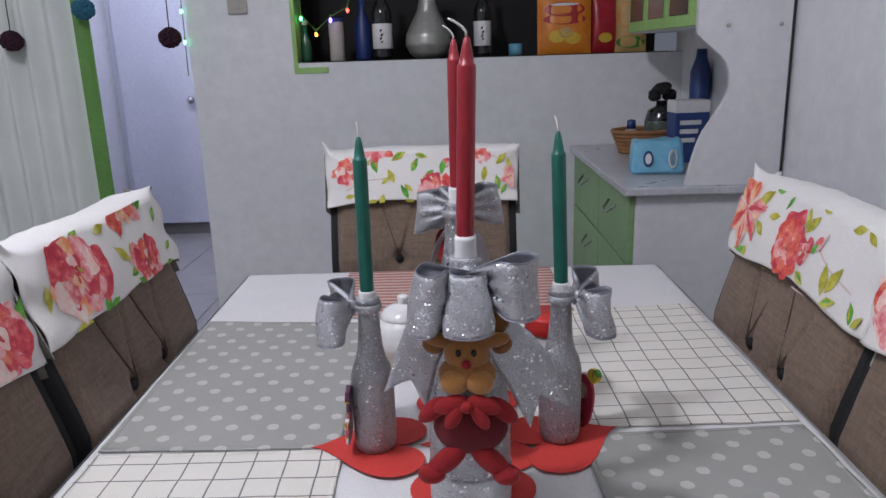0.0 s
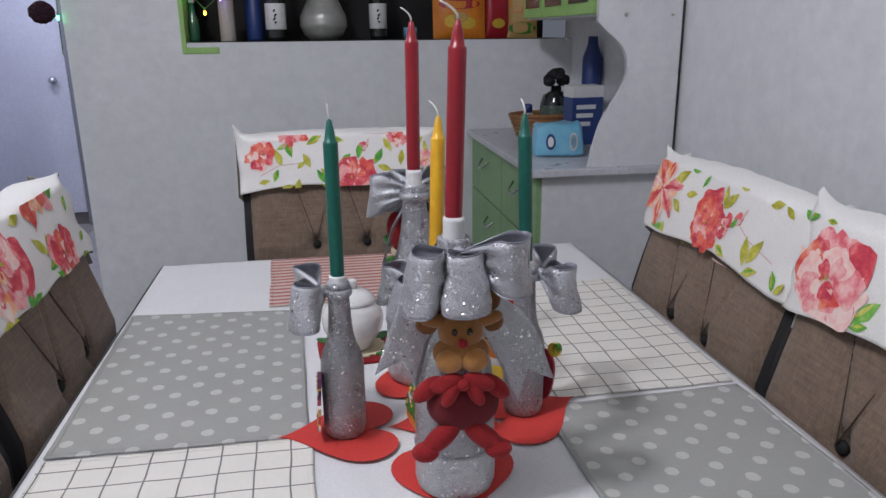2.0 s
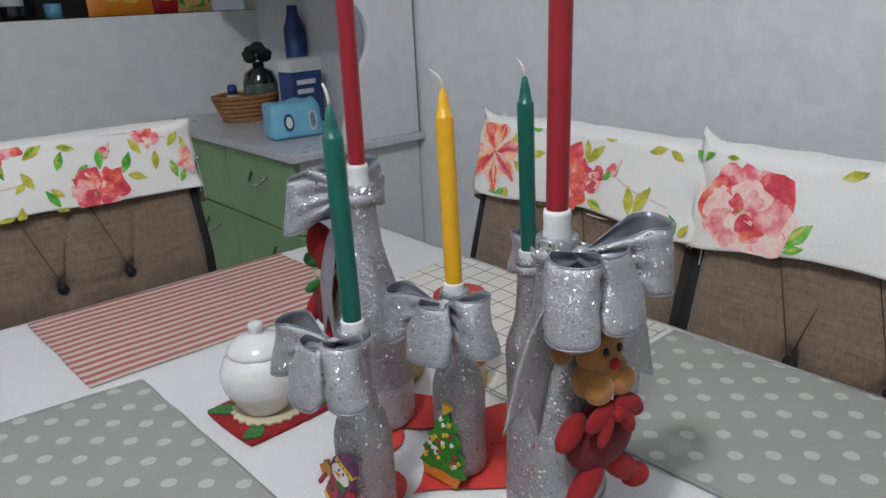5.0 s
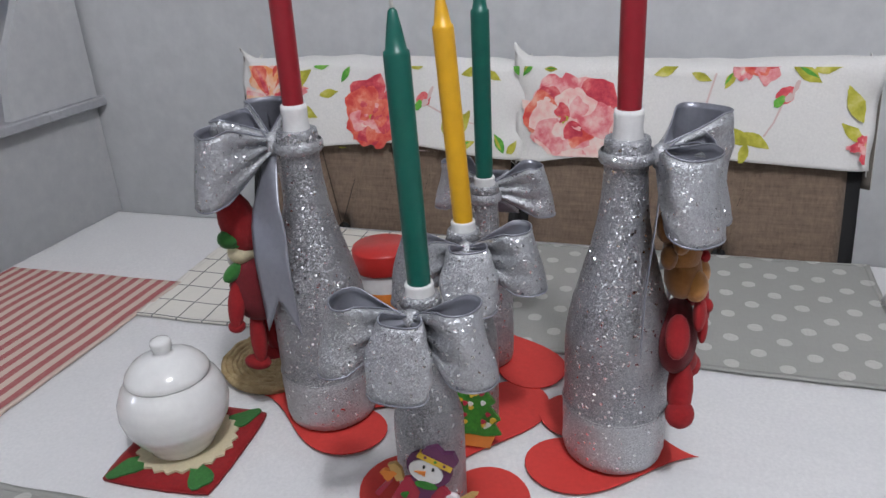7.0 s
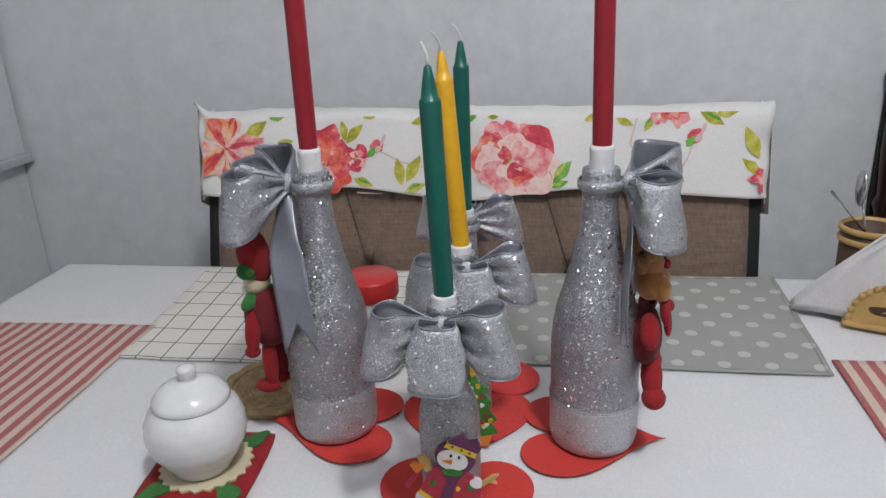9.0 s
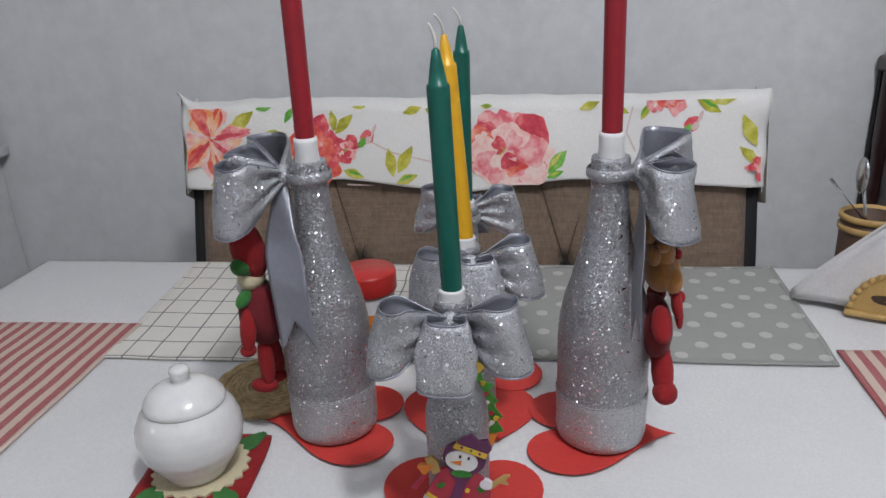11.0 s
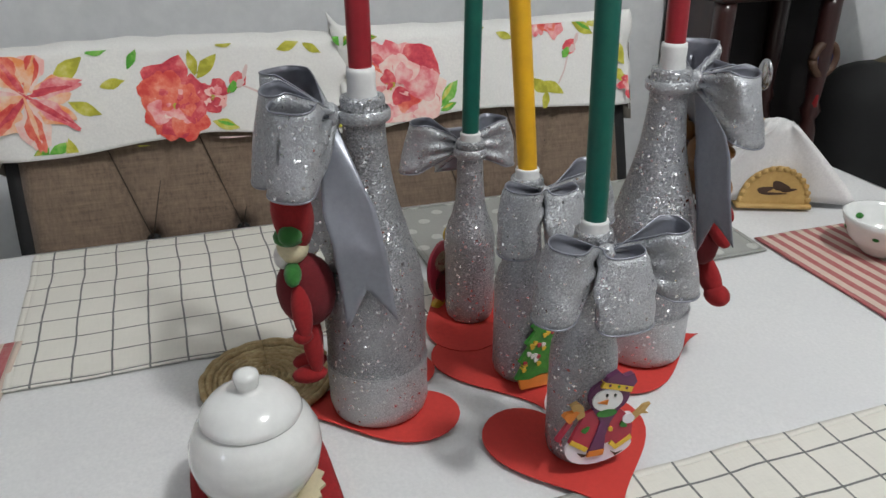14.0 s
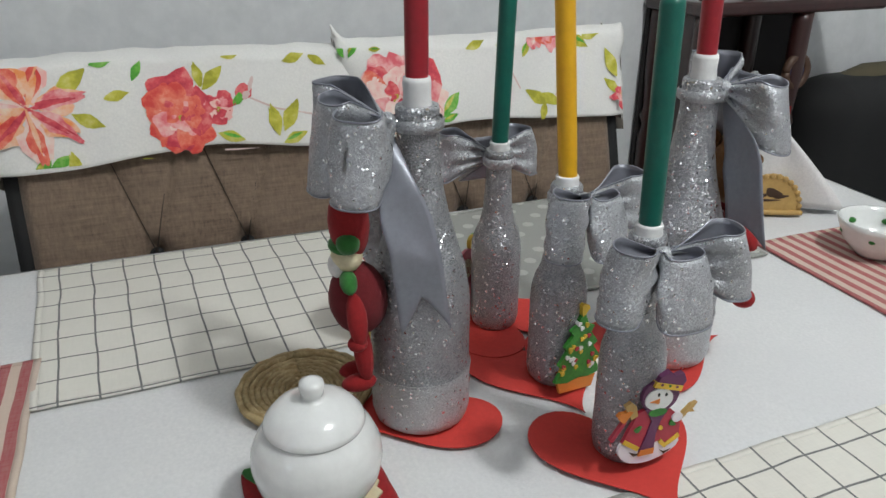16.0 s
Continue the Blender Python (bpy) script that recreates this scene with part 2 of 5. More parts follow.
BURNT = paint("burnt_wood", (0.07, 0.035, 0.02), rough=0.7)
BROWN_POT = paint("brown_pot", (0.10, 0.05, 0.03), rough=0.5, big=20)
PAPER = paint("napkin_paper", (0.82, 0.81, 0.81), rough=0.9, big=20, fine=300, relief=0.3)
STEEL = paint("steel", (0.6, 0.6, 0.62), rough=0.2, metal=1.0, relief=0)
MAROON = paint("maroon_wool", (0.045, 0.012, 0.025), rough=0.95, fine=300, relief=0.6)
TEAL = paint("teal_wool", (0.03, 0.16, 0.24), rough=0.95, fine=300, relief=0.6)
ORANGE_PACK = paint("orange_pack", (0.75, 0.28, 0.02), (0.68, 0.20, 0.02), 0.3, big=20)
RED_PACK = paint("red_pack", (0.45, 0.02, 0.03), rough=0.3, big=20)
BLUE_PACK = paint("blue_pack", (0.12, 0.42, 0.62), (0.2, 0.5, 0.68), 0.3, big=30)
NAVY = paint("navy_print", (0.02, 0.05, 0.20), rough=0.4)
WHITE_PRINT = paint("white_print", (0.75, 0.75, 0.75), rough=0.5)
YELLOW_PRINT = paint("yellow_print", (0.75, 0.50, 0.05), rough=0.5)
PURPLE_PRINT = paint("purple_print", (0.13, 0.03, 0.10), rough=0.5)
CRIMSON = paint("crimson_print", (0.42, 0.03, 0.05), (0.36, 0.02, 0.05), 0.4, big=60)
ORANGE_PRINT = paint("orange_print", (0.72, 0.22, 0.03), rough=0.5)
LILAC = paint("lilac_print", (0.68, 0.62, 0.74), (0.78, 0.74, 0.78), 0.45, big=60)
TREE_GREEN = paint("tree_print", (0.05, 0.30, 0.03), (0.02, 0.16, 0.02), 0.4, big=90, fine=300)
DARK_BOTTLE = paint("dark_glass", (0.012, 0.014, 0.014), rough=0.1, relief=0, coat=0.5)
SILVER_VASE = paint("silver_vase", (0.42, 0.42, 0.40), (0.36, 0.36, 0.33), 0.38, metal=0.5, big=10)
GREEN_GLASS = paint("green_glass", (0.02, 0.12, 0.06), rough=0.1, relief=0, coat=0.5)
BEIGE = paint("beige_plastic", (0.50, 0.47, 0.42), rough=0.5)
WICKER = paint("wicker", (0.42, 0.22, 0.08), (0.30, 0.13, 0.05), 0.7, big=40, fine=200, relief=0.5)
CURTAIN = paint("sheer_curtain", (0.80, 0.83, 0.80), (0.74, 0.78, 0.74), 0.8, big=6, fine=200)


def ink_wash(name, dark, mid, pale):
    """Watercolour print: soft pools of three tones."""
    m, t, b = nodes_of(name)
    n1 = noise_of(t, 38.0, 5.0, 0.6)
    n2 = noise_of(t, 95.0, 4.0, 0.6)
    mixv = mathn(t, "ADD", mathn(t, "MULTIPLY", n1, 0.65), mathn(t, "MULTIPLY", n2, 0.35))
    c = mixc(t, steep(t, mixv, 0.40, 0.52), dark, mid)
    c = mixc(t, steep(t, mixv, 0.52, 0.66), c, pale)
    t.links.new(c, b.inputs["Base Color"])
    b.inputs["Roughness"].default_value = 0.8
    return m


CORAL = ink_wash("coral_ink", (0.66, 0.06, 0.05), (0.78, 0.17, 0.11), (0.85, 0.40, 0.30))
PINK = ink_wash("pink_ink", (0.72, 0.12, 0.15), (0.82, 0.36, 0.36), (0.86, 0.64, 0.60))
BLUSH = ink_wash("blush_ink", (0.84, 0.45, 0.42), (0.86, 0.64, 0.58), (0.86, 0.76, 0.70))
DEEP = ink_wash("crimson_ink", (0.50, 0.03, 0.06), (0.68, 0.08, 0.10), (0.82, 0.30, 0.28))
PEACH = ink_wash("peach_ink", (0.84, 0.30, 0.10), (0.86, 0.50, 0.32), (0.87, 0.68, 0.54))
OLEAF = ink_wash("olive_leaf_ink", (0.34, 0.33, 0.03), (0.52, 0.49, 0.06), (0.68, 0.64, 0.24))
GLEAF = ink_wash("green_leaf_ink", (0.05, 0.28, 0.03), (0.13, 0.43, 0.05), (0.36, 0.58, 0.16))
STEM = paint("stem_ink", (0.62, 0.42, 0.40), (0.70, 0.55, 0.52), 0.8, relief=0)


def glow(name, colour, strength):
    m, t, b = nodes_of(name)
    b.inputs["Base Color"].default_value = (*colour, 1)
    b.inputs["Emission Color"].default_value = (*colour, 1)
    b.inputs["Emission Strength"].default_value = strength
    return m


GLOW_GREEN = glow("green_led", (0.05, 1.0, 0.25), 14)
GLOW_VIOLET = glow("violet_led", (0.3, 0.15, 1.0), 14)
GLOW_RED = glow("red_led", (1.0, 0.05, 0.03), 10)
GLOW_AMBER = glow("amber_led", (1.0, 0.35, 0.03), 10)


# ---- building helpers ----
def part(name, bm, material, parent=None, label="", smooth=True, m=None):
    """Links a bmesh as one mesh object, under a thing where one is given."""
    mesh = bpy.data.meshes.new(name)
    if smooth:
        for f in bm.faces:
            f.smooth = True
    bm.to_mesh(mesh)
    bm.free()
    for one in (material if isinstance(material, (list, tuple)) else [material]):
        mesh.materials.append(one)
    ob = new(name, mesh)
    if parent:
        ob.parent = parent
    if m is not None:
        ob.matrix_local = m
    if label:
        tagged(ob, label)
    return ob


def thing(name, label, category, m=None, group="", kind=""):
    ob = new(name)
    ob.empty_display_size = 0.05
    if m is not None:
        ob.matrix_basis = m
    return tagged(ob, label, category, group, kind)


def box(x0, x1, y0, y1, z0, z1, bevel=0.0, seg=2, bm=None):
    own = bm or bmesh.new()
    r = bmesh.ops.create_cube(own, size=1)["verts"]
    bmesh.ops.scale(own, vec=(x1 - x0, y1 - y0, z1 - z0), verts=r)
    bmesh.ops.translate(own, vec=((x0 + x1) / 2, (y0 + y1) / 2, (z0 + z1) / 2), verts=r)
    if bevel:
        edges = {e for v in r for e in v.link_edges}
        bmesh.ops.bevel(own, geom=list(edges), offset=bevel, segments=seg, affect="EDGES", profile=0.5)
    return own


def lathe(profile, n=32, bm=None, at=(0, 0, 0)):
    """A solid of revolution from (radius, height) pairs."""
    bm = bm or bmesh.new()
    rings = []
    for r, z in profile:
        if r < 1e-6:
            rings.append([bm.verts.new((at[0], at[1], at[2] + z))])
        else:
            rings.append([bm.verts.new((at[0] + r * math.cos(k * math.tau / n), at[1] + r * math.sin(k * math.tau / n), at[2] + z)) for k in range(n)])
    for a, b in zip(rings, rings[1:]):
        for k in range(n):
            j = (k + 1) % n
            if len(a) == 1 and len(b) > 1:
                bm.faces.new((a[0], b[j], b[k]))
            elif len(b) == 1 and len(a) > 1:
                bm.faces.new((a[k], a[j], b[0]))
            elif len(a) > 1:
                bm.faces.new((a[k], a[j], b[j], b[k]))
    return bm


def tube(points, radii, n=8, bm=None):
    bm = bm or bmesh.new()
    pts = [Vector(p) for p in points]
    if not isinstance(radii, (list, tuple)):
        radii = [radii] * len(pts)
    rings = []
    for i, p in enumerate(pts):
        d = (pts[min(i + 1, len(pts) - 1)] - pts[max(i - 1, 0)]).normalized()
        side = d.cross(Vector((0.31, 0.52, 0.79))).normalized()
        up = d.cross(side)
        rings.append([bm.verts.new(p + radii[i] * (math.cos(k * math.tau / n) * side + math.sin(k * math.tau / n) * up)) for k in range(n)])
    for a, b in zip(rings, rings[1:]):
        for k in range(n):
            bm.faces.new((a[k], a[(k + 1) % n], b[(k + 1) % n], b[k]))
    bm.faces.new(rings[0][::-1])
    bm.faces.new(rings[-1])
    bmesh.ops.recalc_face_normals(bm, faces=bm.faces[:])
    return bm


def blob(bm, centre, radii, mat_index=0, turn=(0, 0, 0), seg=14):
    r = bmesh.ops.create_uvsphere(bm, u_segments=seg, v_segments=max(6, seg * 2 // 3), radius=1)["verts"]
    m = Matrix.Translation(centre) @ Euler([radians(a) for a in turn]).to_matrix().to_4x4() @ Matrix.Diagonal((*radii, 1))
    bmesh.ops.transform(bm, matrix=m, verts=r)
    for f in {f for v in r for f in v.link_faces}:
        f.material_index = mat_index
    return bm


def slab(outline, z0, z1, bm=None, mat_index=0):
    """A flat piece with a free outline in x and y."""
    bm = bm or bmesh.new()
    low = [bm.verts.new((x, y, z0)) for x, y in outline]
    top = [bm.verts.new((x, y, z1)) for x, y in outline]
    n = len(outline)
    fs = [bm.faces.new(low[::-1]), bm.faces.new(top)] + [bm.faces.new((low[i], low[(i + 1) % n], top[(i + 1) % n], top[i])) for i in range(n)]
    for f in fs:
        f.material_index = mat_index
    return bm


def sheet(fn, nu, nv, thick=0.0, bm=None):
    """A grid surface fn(u, v), u and v from 0 to 1; thick adds a back face along the normal."""
    bm = bm or bmesh.new()
    g = [[Vector(fn(i / nu, j / nv)) for j in range(nv + 1)] for i in range(nu + 1)]
    vs = [[bm.verts.new(p) for p in row] for row in g]
    for i in range(nu):
        for j in range(nv):
            bm.faces.new((vs[i][j], vs[i + 1][j], vs[i + 1][j + 1], vs[i][j + 1]))
    if thick:
        bm.normal_update()
        back = [[bm.verts.new(v.co - v.normal * thick) for v in row] for row in vs]
        for i in range(nu):
            for j in range(nv):
                bm.faces.new((back[i][j], back[i][j + 1], back[i + 1][j + 1], back[i + 1][j])).material_index = 1
        rim = [(i, 0) for i in range(nu + 1)] + [(nu, j) for j in range(1, nv + 1)] + [(i, nv) for i in range(nu - 1, -1, -1)] + [(0, j) for j in range(nv - 1, 0, -1)]
        for (a, b), (c, d) in zip(rim, rim[1:] + rim[:1]):
            bm.faces.new((vs[a][b], back[a][b], back[c][d], vs[c][d]))
    return bm


# ---- the room ----
TOP = 0.76                      # table height
RIGHT, BACK, LEFT, FRONT, HIGH = 1.06, 3.25, -2.3, -1.9, 2.75


def structure(name, bm, material, label, category):
    return tagged(part(name, bm, material, smooth=False), label, category, kind="structure")


structure("wall_east", box(RIGHT, RIGHT + 0.12, FRONT, BACK + 0.1, 0, HIGH), WALL, "plain grey-white painted wall behind the chairs", "wall")
structure("wall_south", box(LEFT - 0.12, RIGHT + 0.12, FRONT - 0.12, FRONT, 0, HIGH), WALL, "plain grey-white painted wall", "wall")
structure("wall_west", box(LEFT - 0.12, LEFT, FRONT, 5.6, 0, HIGH), WALL, "plain grey-white painted wall", "wall")
N0, N1, SILL = -0.967, -0.53, 1.24
nb = box(N0, RIGHT, BACK, BACK + 0.14, 0, SILL - 0.002)
box(N0, N1, BACK, BACK + 0.14, SILL - 0.002, HIGH, bm=nb)
box(N1, RIGHT, BACK, BACK + 0.14, 2.0, HIGH, bm=nb)
box(LEFT, N0, BACK, BACK + 0.14, 2.08, HIGH, bm=nb)
structure("wall_north", nb, WALL, "grey-white painted wall with a dark open shelf niche", "wall")
structure("wall_hall", box(LEFT, 0.0, 5.5, 5.6, 0, HIGH), HALLW, "bluish-white hall wall seen past the curtain", "wall")
structure("wall_hall_side", box(N0 - 0.0, N0 + 0.1, BACK + 0.14, 5.5, 0, HIGH), HALLW, "bluish-white side wall of the hall", "wall")
structure("ceiling", box(LEFT - 0.12, RIGHT + 0.12, FRONT - 0.12, 5.6, HIGH, HIGH + 0.1), CEIL, "plain white ceiling", "ceiling")
floor = structure("floor", box(LEFT - 0.12, RIGHT + 0.12, FRONT - 0.12, 5.6, -0.1, -0.004), GROUT, "grey tiled floor with dark grout", "floor")
structure("baseboard", box(LEFT, N0, 5.485, 5.5, 0, 0.08), paint("dark_base", (0.2, 0.19, 0.18)), "dark grey hall baseboard", "baseboard")

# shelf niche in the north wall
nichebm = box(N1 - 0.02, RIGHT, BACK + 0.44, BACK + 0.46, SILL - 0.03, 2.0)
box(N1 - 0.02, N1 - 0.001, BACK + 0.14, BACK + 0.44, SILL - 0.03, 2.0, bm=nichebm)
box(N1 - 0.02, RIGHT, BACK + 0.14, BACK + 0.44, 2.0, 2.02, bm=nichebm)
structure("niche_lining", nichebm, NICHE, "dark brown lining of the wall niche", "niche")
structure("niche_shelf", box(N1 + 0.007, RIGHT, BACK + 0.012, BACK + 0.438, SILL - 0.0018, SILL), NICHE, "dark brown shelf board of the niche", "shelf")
edge = box(N1 - 0.012, N1 + 0.006, BACK - 0.006, BACK + 0.13, SILL - 0.03, 1.998, 0.003)
box(N1 - 0.012, N1 + 0.13, BACK - 0.005, BACK + 0.002, SILL - 0.045, SILL - 0.02, 0.003, bm=edge)
structure("niche_trim", edge, LIME, "lime-green painted edge of the niche", "trim")

# counter with the green cabinet
CX, CY, CZ = 0.607, 2.24, 0.867
counter = thing("kitchen_cabinet", "low white kitchen cabinet with green doors under a marble top", "cabinet", pose(0, 0, 0))
part("body", box(CX + 0.03, RIGHT - 0.004, CY + 0.02, BACK - 0.004, 0.08, CZ - 0.0245, 0.003), LAMINATE, counter, smooth=False)
part("plinth", box(CX + 0.07, RIGHT - 0.004, CY + 0.05, BACK - 0.004, 0, 0.08), BLACK, counter, smooth=False)
for k, (y0, y1) in enumerate(((CY + 0.024, CY + 0.46), (CY + 0.466, BACK - 0.02))):
    for z0, z1 in ((0.095, 0.62), (0.627, CZ - 0.03)):
        d = part("door" if z0 < 0.5 else "drawer", box(CX + 0.012, CX + 0.03, y0, y1, z0, z1, 0.003), CAB_GREEN, counter, "flat green door front" if z0 < 0.5 else "", smooth=False)
        yc = (y0 + y1) / 2 - (0.1 if z0 < 0.5 else 0)
        pts = [(CX + 0.012, yc - 0.05, z1 - 0.06), (CX - 0.012, yc - 0.03, z1 - 0.085), (CX - 0.016, yc, z1 - 0.09), (CX - 0.012, yc + 0.03, z1 - 0.085), (CX + 0.012, yc + 0.05, z1 - 0.06)]
        part("handle", tube(pts, 0.004), STEEL, d, "thin curved steel handle")
worktop = tagged(part("worktop", box(CX - 0.01, RIGHT - 0.003, CY - 0.012, BACK - 0.003, CZ - 0.024, CZ, 0.004), MARBLE, smooth=False), "pale grey marble-pattern worktop on the cabinet", "worktop")

# white side panel with the curved edge
panel = [(0.785, 2.0), (0.785, 1.292), (0.81, 1.268), (0.834, 1.249), (0.853, 1.233), (0.868, 1.215), (0.880, 1.19), (0.884, 1.165), (0.883, 1.14), (0.876, 1.118), (0.862, 1.092), (0.842, 1.06), (0.818, 1.023), (0.806, 0.995), (0.799, 0.974), (0.786, 0.925), (0.775, CZ + 0.001), (RIGHT - 0.018, CZ + 0.001), (RIGHT - 0.018, 2.0)]
pb = slab([(x, z) for x, z in panel], 0, 0.02)
bmesh.ops.recalc_face_normals(pb, faces=pb.faces[:])
side = part("side_panel", pb, LAMINATE, smooth=False, m=None)
side.matrix_basis = Matrix.Translation((0, CY + 0.02, 0)) @ Euler((radians(90), 0, 0)).to_matrix().to_4x4()
tagged(side, "white board with a curved cut-out edge standing on the worktop", "panel")
tagged(part("corner_strip", box(RIGHT - 0.016, RIGHT - 0.002, CY + 0.02, CY + 0.035, CZ + 0.001, HIGH - 0.1), paint("strip_grey", (0.09, 0.09, 0.09)), smooth=False), "dark gap strip beside the white panel", "trim", kind="structure")
upper = thing("wall_cabinet", "lime-framed wall cabinet with small glazed doors", "cabinet")
part("body", box(0.80, RIGHT - 0.004, CY + 0.044, BACK - 0.2, 1.31, 1.98, 0.003), LAMINATE, upper, smooth=False)
for k in range(3):
    y0 = CY + 0.05 + k * 0.25
    d = part("door", box(0.782, 0.80, y0, y0 + 0.245, 1.315, 1.975, 0.003), LIME, upper, "lime-green door frame", smooth=False)
    part("pane", box(0.779, 0.7815, y0 + 0.035, y0 + 0.21, 1.35, 1.94), paint("dull_pane", (0.12, 0.10, 0.09), rough=0.15), d, "dull brown pane", smooth=False)

# hall door, curtain, pompoms
door = thing("door_1", "closed bluish-white door at the end of the hall", "door", kind="structure")
part("leaf", box(-2.25, -1.66, 5.455, 5.484, 0.09, 2.03, 0.003), HALLW, door, smooth=False)
part("door_frame", box(-1.655, -1.58, 5.44, 5.484, 0.0, 2.08, 0.004), paint("frame_grey", (0.22, 0.23, 0.26)), door, "blue-grey door frame", smooth=False)
kb = bmesh.new()
blob(kb, (-1.741, 5.41, 0.99), (0.028, 0.024, 0.028))
blob(kb, (-1.741, 5.44, 0.99), (0.014, 0.03, 0.014))
part("door_knob", kb, STEEL, door, "round steel knob")

cur = thing("curtain", "sheer white curtain with a green border gathered beside the doorway", "curtain", kind="structure")


def fold(u, v):
    x = LEFT + 0.05 + u * (abs(LEFT) - 1.44)
    return (x, BACK - 0.06 + 0.035 * math.sin(u * 46 + 1.2 * math.sin(u * 9)) * (0.6 + 0.4 * v), 0.03 + v * 2.05)


part("cloth", sheet(fold, 120, 10, 0.002), [CURTAIN, CURTAIN], cur)
part("border", sheet(lambda u, v: (-1.395 + 0.062 * u, BACK - 0.075 + 0.012 * math.sin(u * 3.1), 0.03 + v * 2.05), 6, 12, 0.004), [GREEN_TRIM, GREEN_TRIM], cur, "green border band")
part("curtain_rod", tube([(LEFT, BACK - 0.06, 2.1), (N0, BACK - 0.06, 2.1)], 0.012), STEEL, cur)


def pompom(x, y, z, material, label):
    t = thing("pompom_garland", label, "pompom", pose(x, y, z), "hanging pompoms")
    bm = bmesh.new()
    blob(bm, (0, 0, 0), (0.043, 0.043, 0.038), seg=40)
    for v in bm.verts:
        v.co *= 1 + random.uniform(-0.16, 0.10)
    part("pompom", bm, material, t, smooth=False)
    part("string", tube([(0, 0, 0.03), (0.004, 0, 0.25), (0, 0, 2.08 - z)], 0.0022), MAROON, t)


pompom(-0.995, 3.12, 1.352, MAROON, "dark maroon wool pompom hanging on a string")
pompom(-1.621, 3.12, 1.358, MAROON, "dark maroon wool pompom hanging on a string")
pompom(-1.32, 3.12, 1.468, TEAL, "teal wool pompom hanging on a string")
sw = thing("light_switch", "beige plastic wall switch", "switch", pose(-0.752, BACK, 1.478), kind="structure")
part("plate", box(-0.04, 0.04, -0.012, -0.001, -0.04, 0.04, 0.004), BEIGE, sw)
part("rocker", box(-0.012, 0.012, -0.017, -0.012, -0.02, 0.02, 0.002), BEIGE, sw)


# ---- the table ----
TX0, TX1, TY0, TY1 = -0.396, 0.580, 0.235, 1.822
table = thing("dining_table", "rectangular dining table under a white cloth", "table")
part("tabletop", box(TX0 + 0.004, TX1 - 0.004, TY0 + 0.004, TY1 - 0.004, TOP - 0.035, TOP - 0.005, 0.005), DARKWOOD, table, smooth=False)
for x in (TX0 + 0.07, TX1 - 0.07):
    for y in (TY0 + 0.07, TY1 - 0.07):
        part("leg", box(x - 0.035, x + 0.035, y - 0.035, y + 0.035, 0, TOP - 0.036, 0.004), DARKWOOD, table, smooth=False)


def cloth(u, v):
    x, y = TX0 + u * (TX1 - TX0), TY0 + v * (TY1 - TY0)
    z = TOP - 0.0014 + 0.0011 * noise.noise((x * 9, y * 5, 3)) + 0.0006 * noise.noise((x * 40, y * 22, 8))
    for k in range(9):
        a, c = 0.5 + 0.9 * noise.noise((k * 3.7, 1, 0)), -0.3 + 0.27 * k
        q = x * math.sin(a) + (y - 0.2) * math.cos(a) - c + 0.03 * noise.noise((x * 5, y * 5, k))
        z += 0.0011 * math.exp(-(q / 0.006) ** 2) * max(0.0, 0.4 + noise.noise((x * 3 + k, y * 3, 5)))
    for fold_x in (-0.21, 0.09, 0.37):
        z += 0.0006 * math.exp(-((x - fold_x - 0.003 * noise.noise((y * 4, fold_x, 2))) / 0.003) ** 2)
    return (x, y, z)


tc = thing("tablecloth", "plain white cloth with faint creases on the table", "tablecloth")
part("cloth_top", sheet(cloth, 180, 280, 0.0025), [CLOTH, CLOTH], tc)
hang = bmesh.new()
for a, b, nrm in (((TX0, TY0), (TX1, TY0), (0, -1)), ((TX1, TY0), (TX1, TY1), (1, 0)), ((TX1, TY1), (TX0, TY1), (0, 1)), ((TX0, TY1), (TX0, TY0), (-1, 0))):
    def drop(u, v, a=a, b=b, nrm=nrm):
        w = 0.004 + v * (0.012 + 0.008 * math.sin(u * 23 + nrm[0]))
        return (a[0] + u * (b[0] - a[0]) + nrm[0] * w, a[1] + u * (b[1] - a[1]) + nrm[1] * w, TOP - 0.002 - v * 0.05)
    sheet(drop, 60, 4, 0.0, hang)
part("cloth_drop", hang, CLOTH, tc)


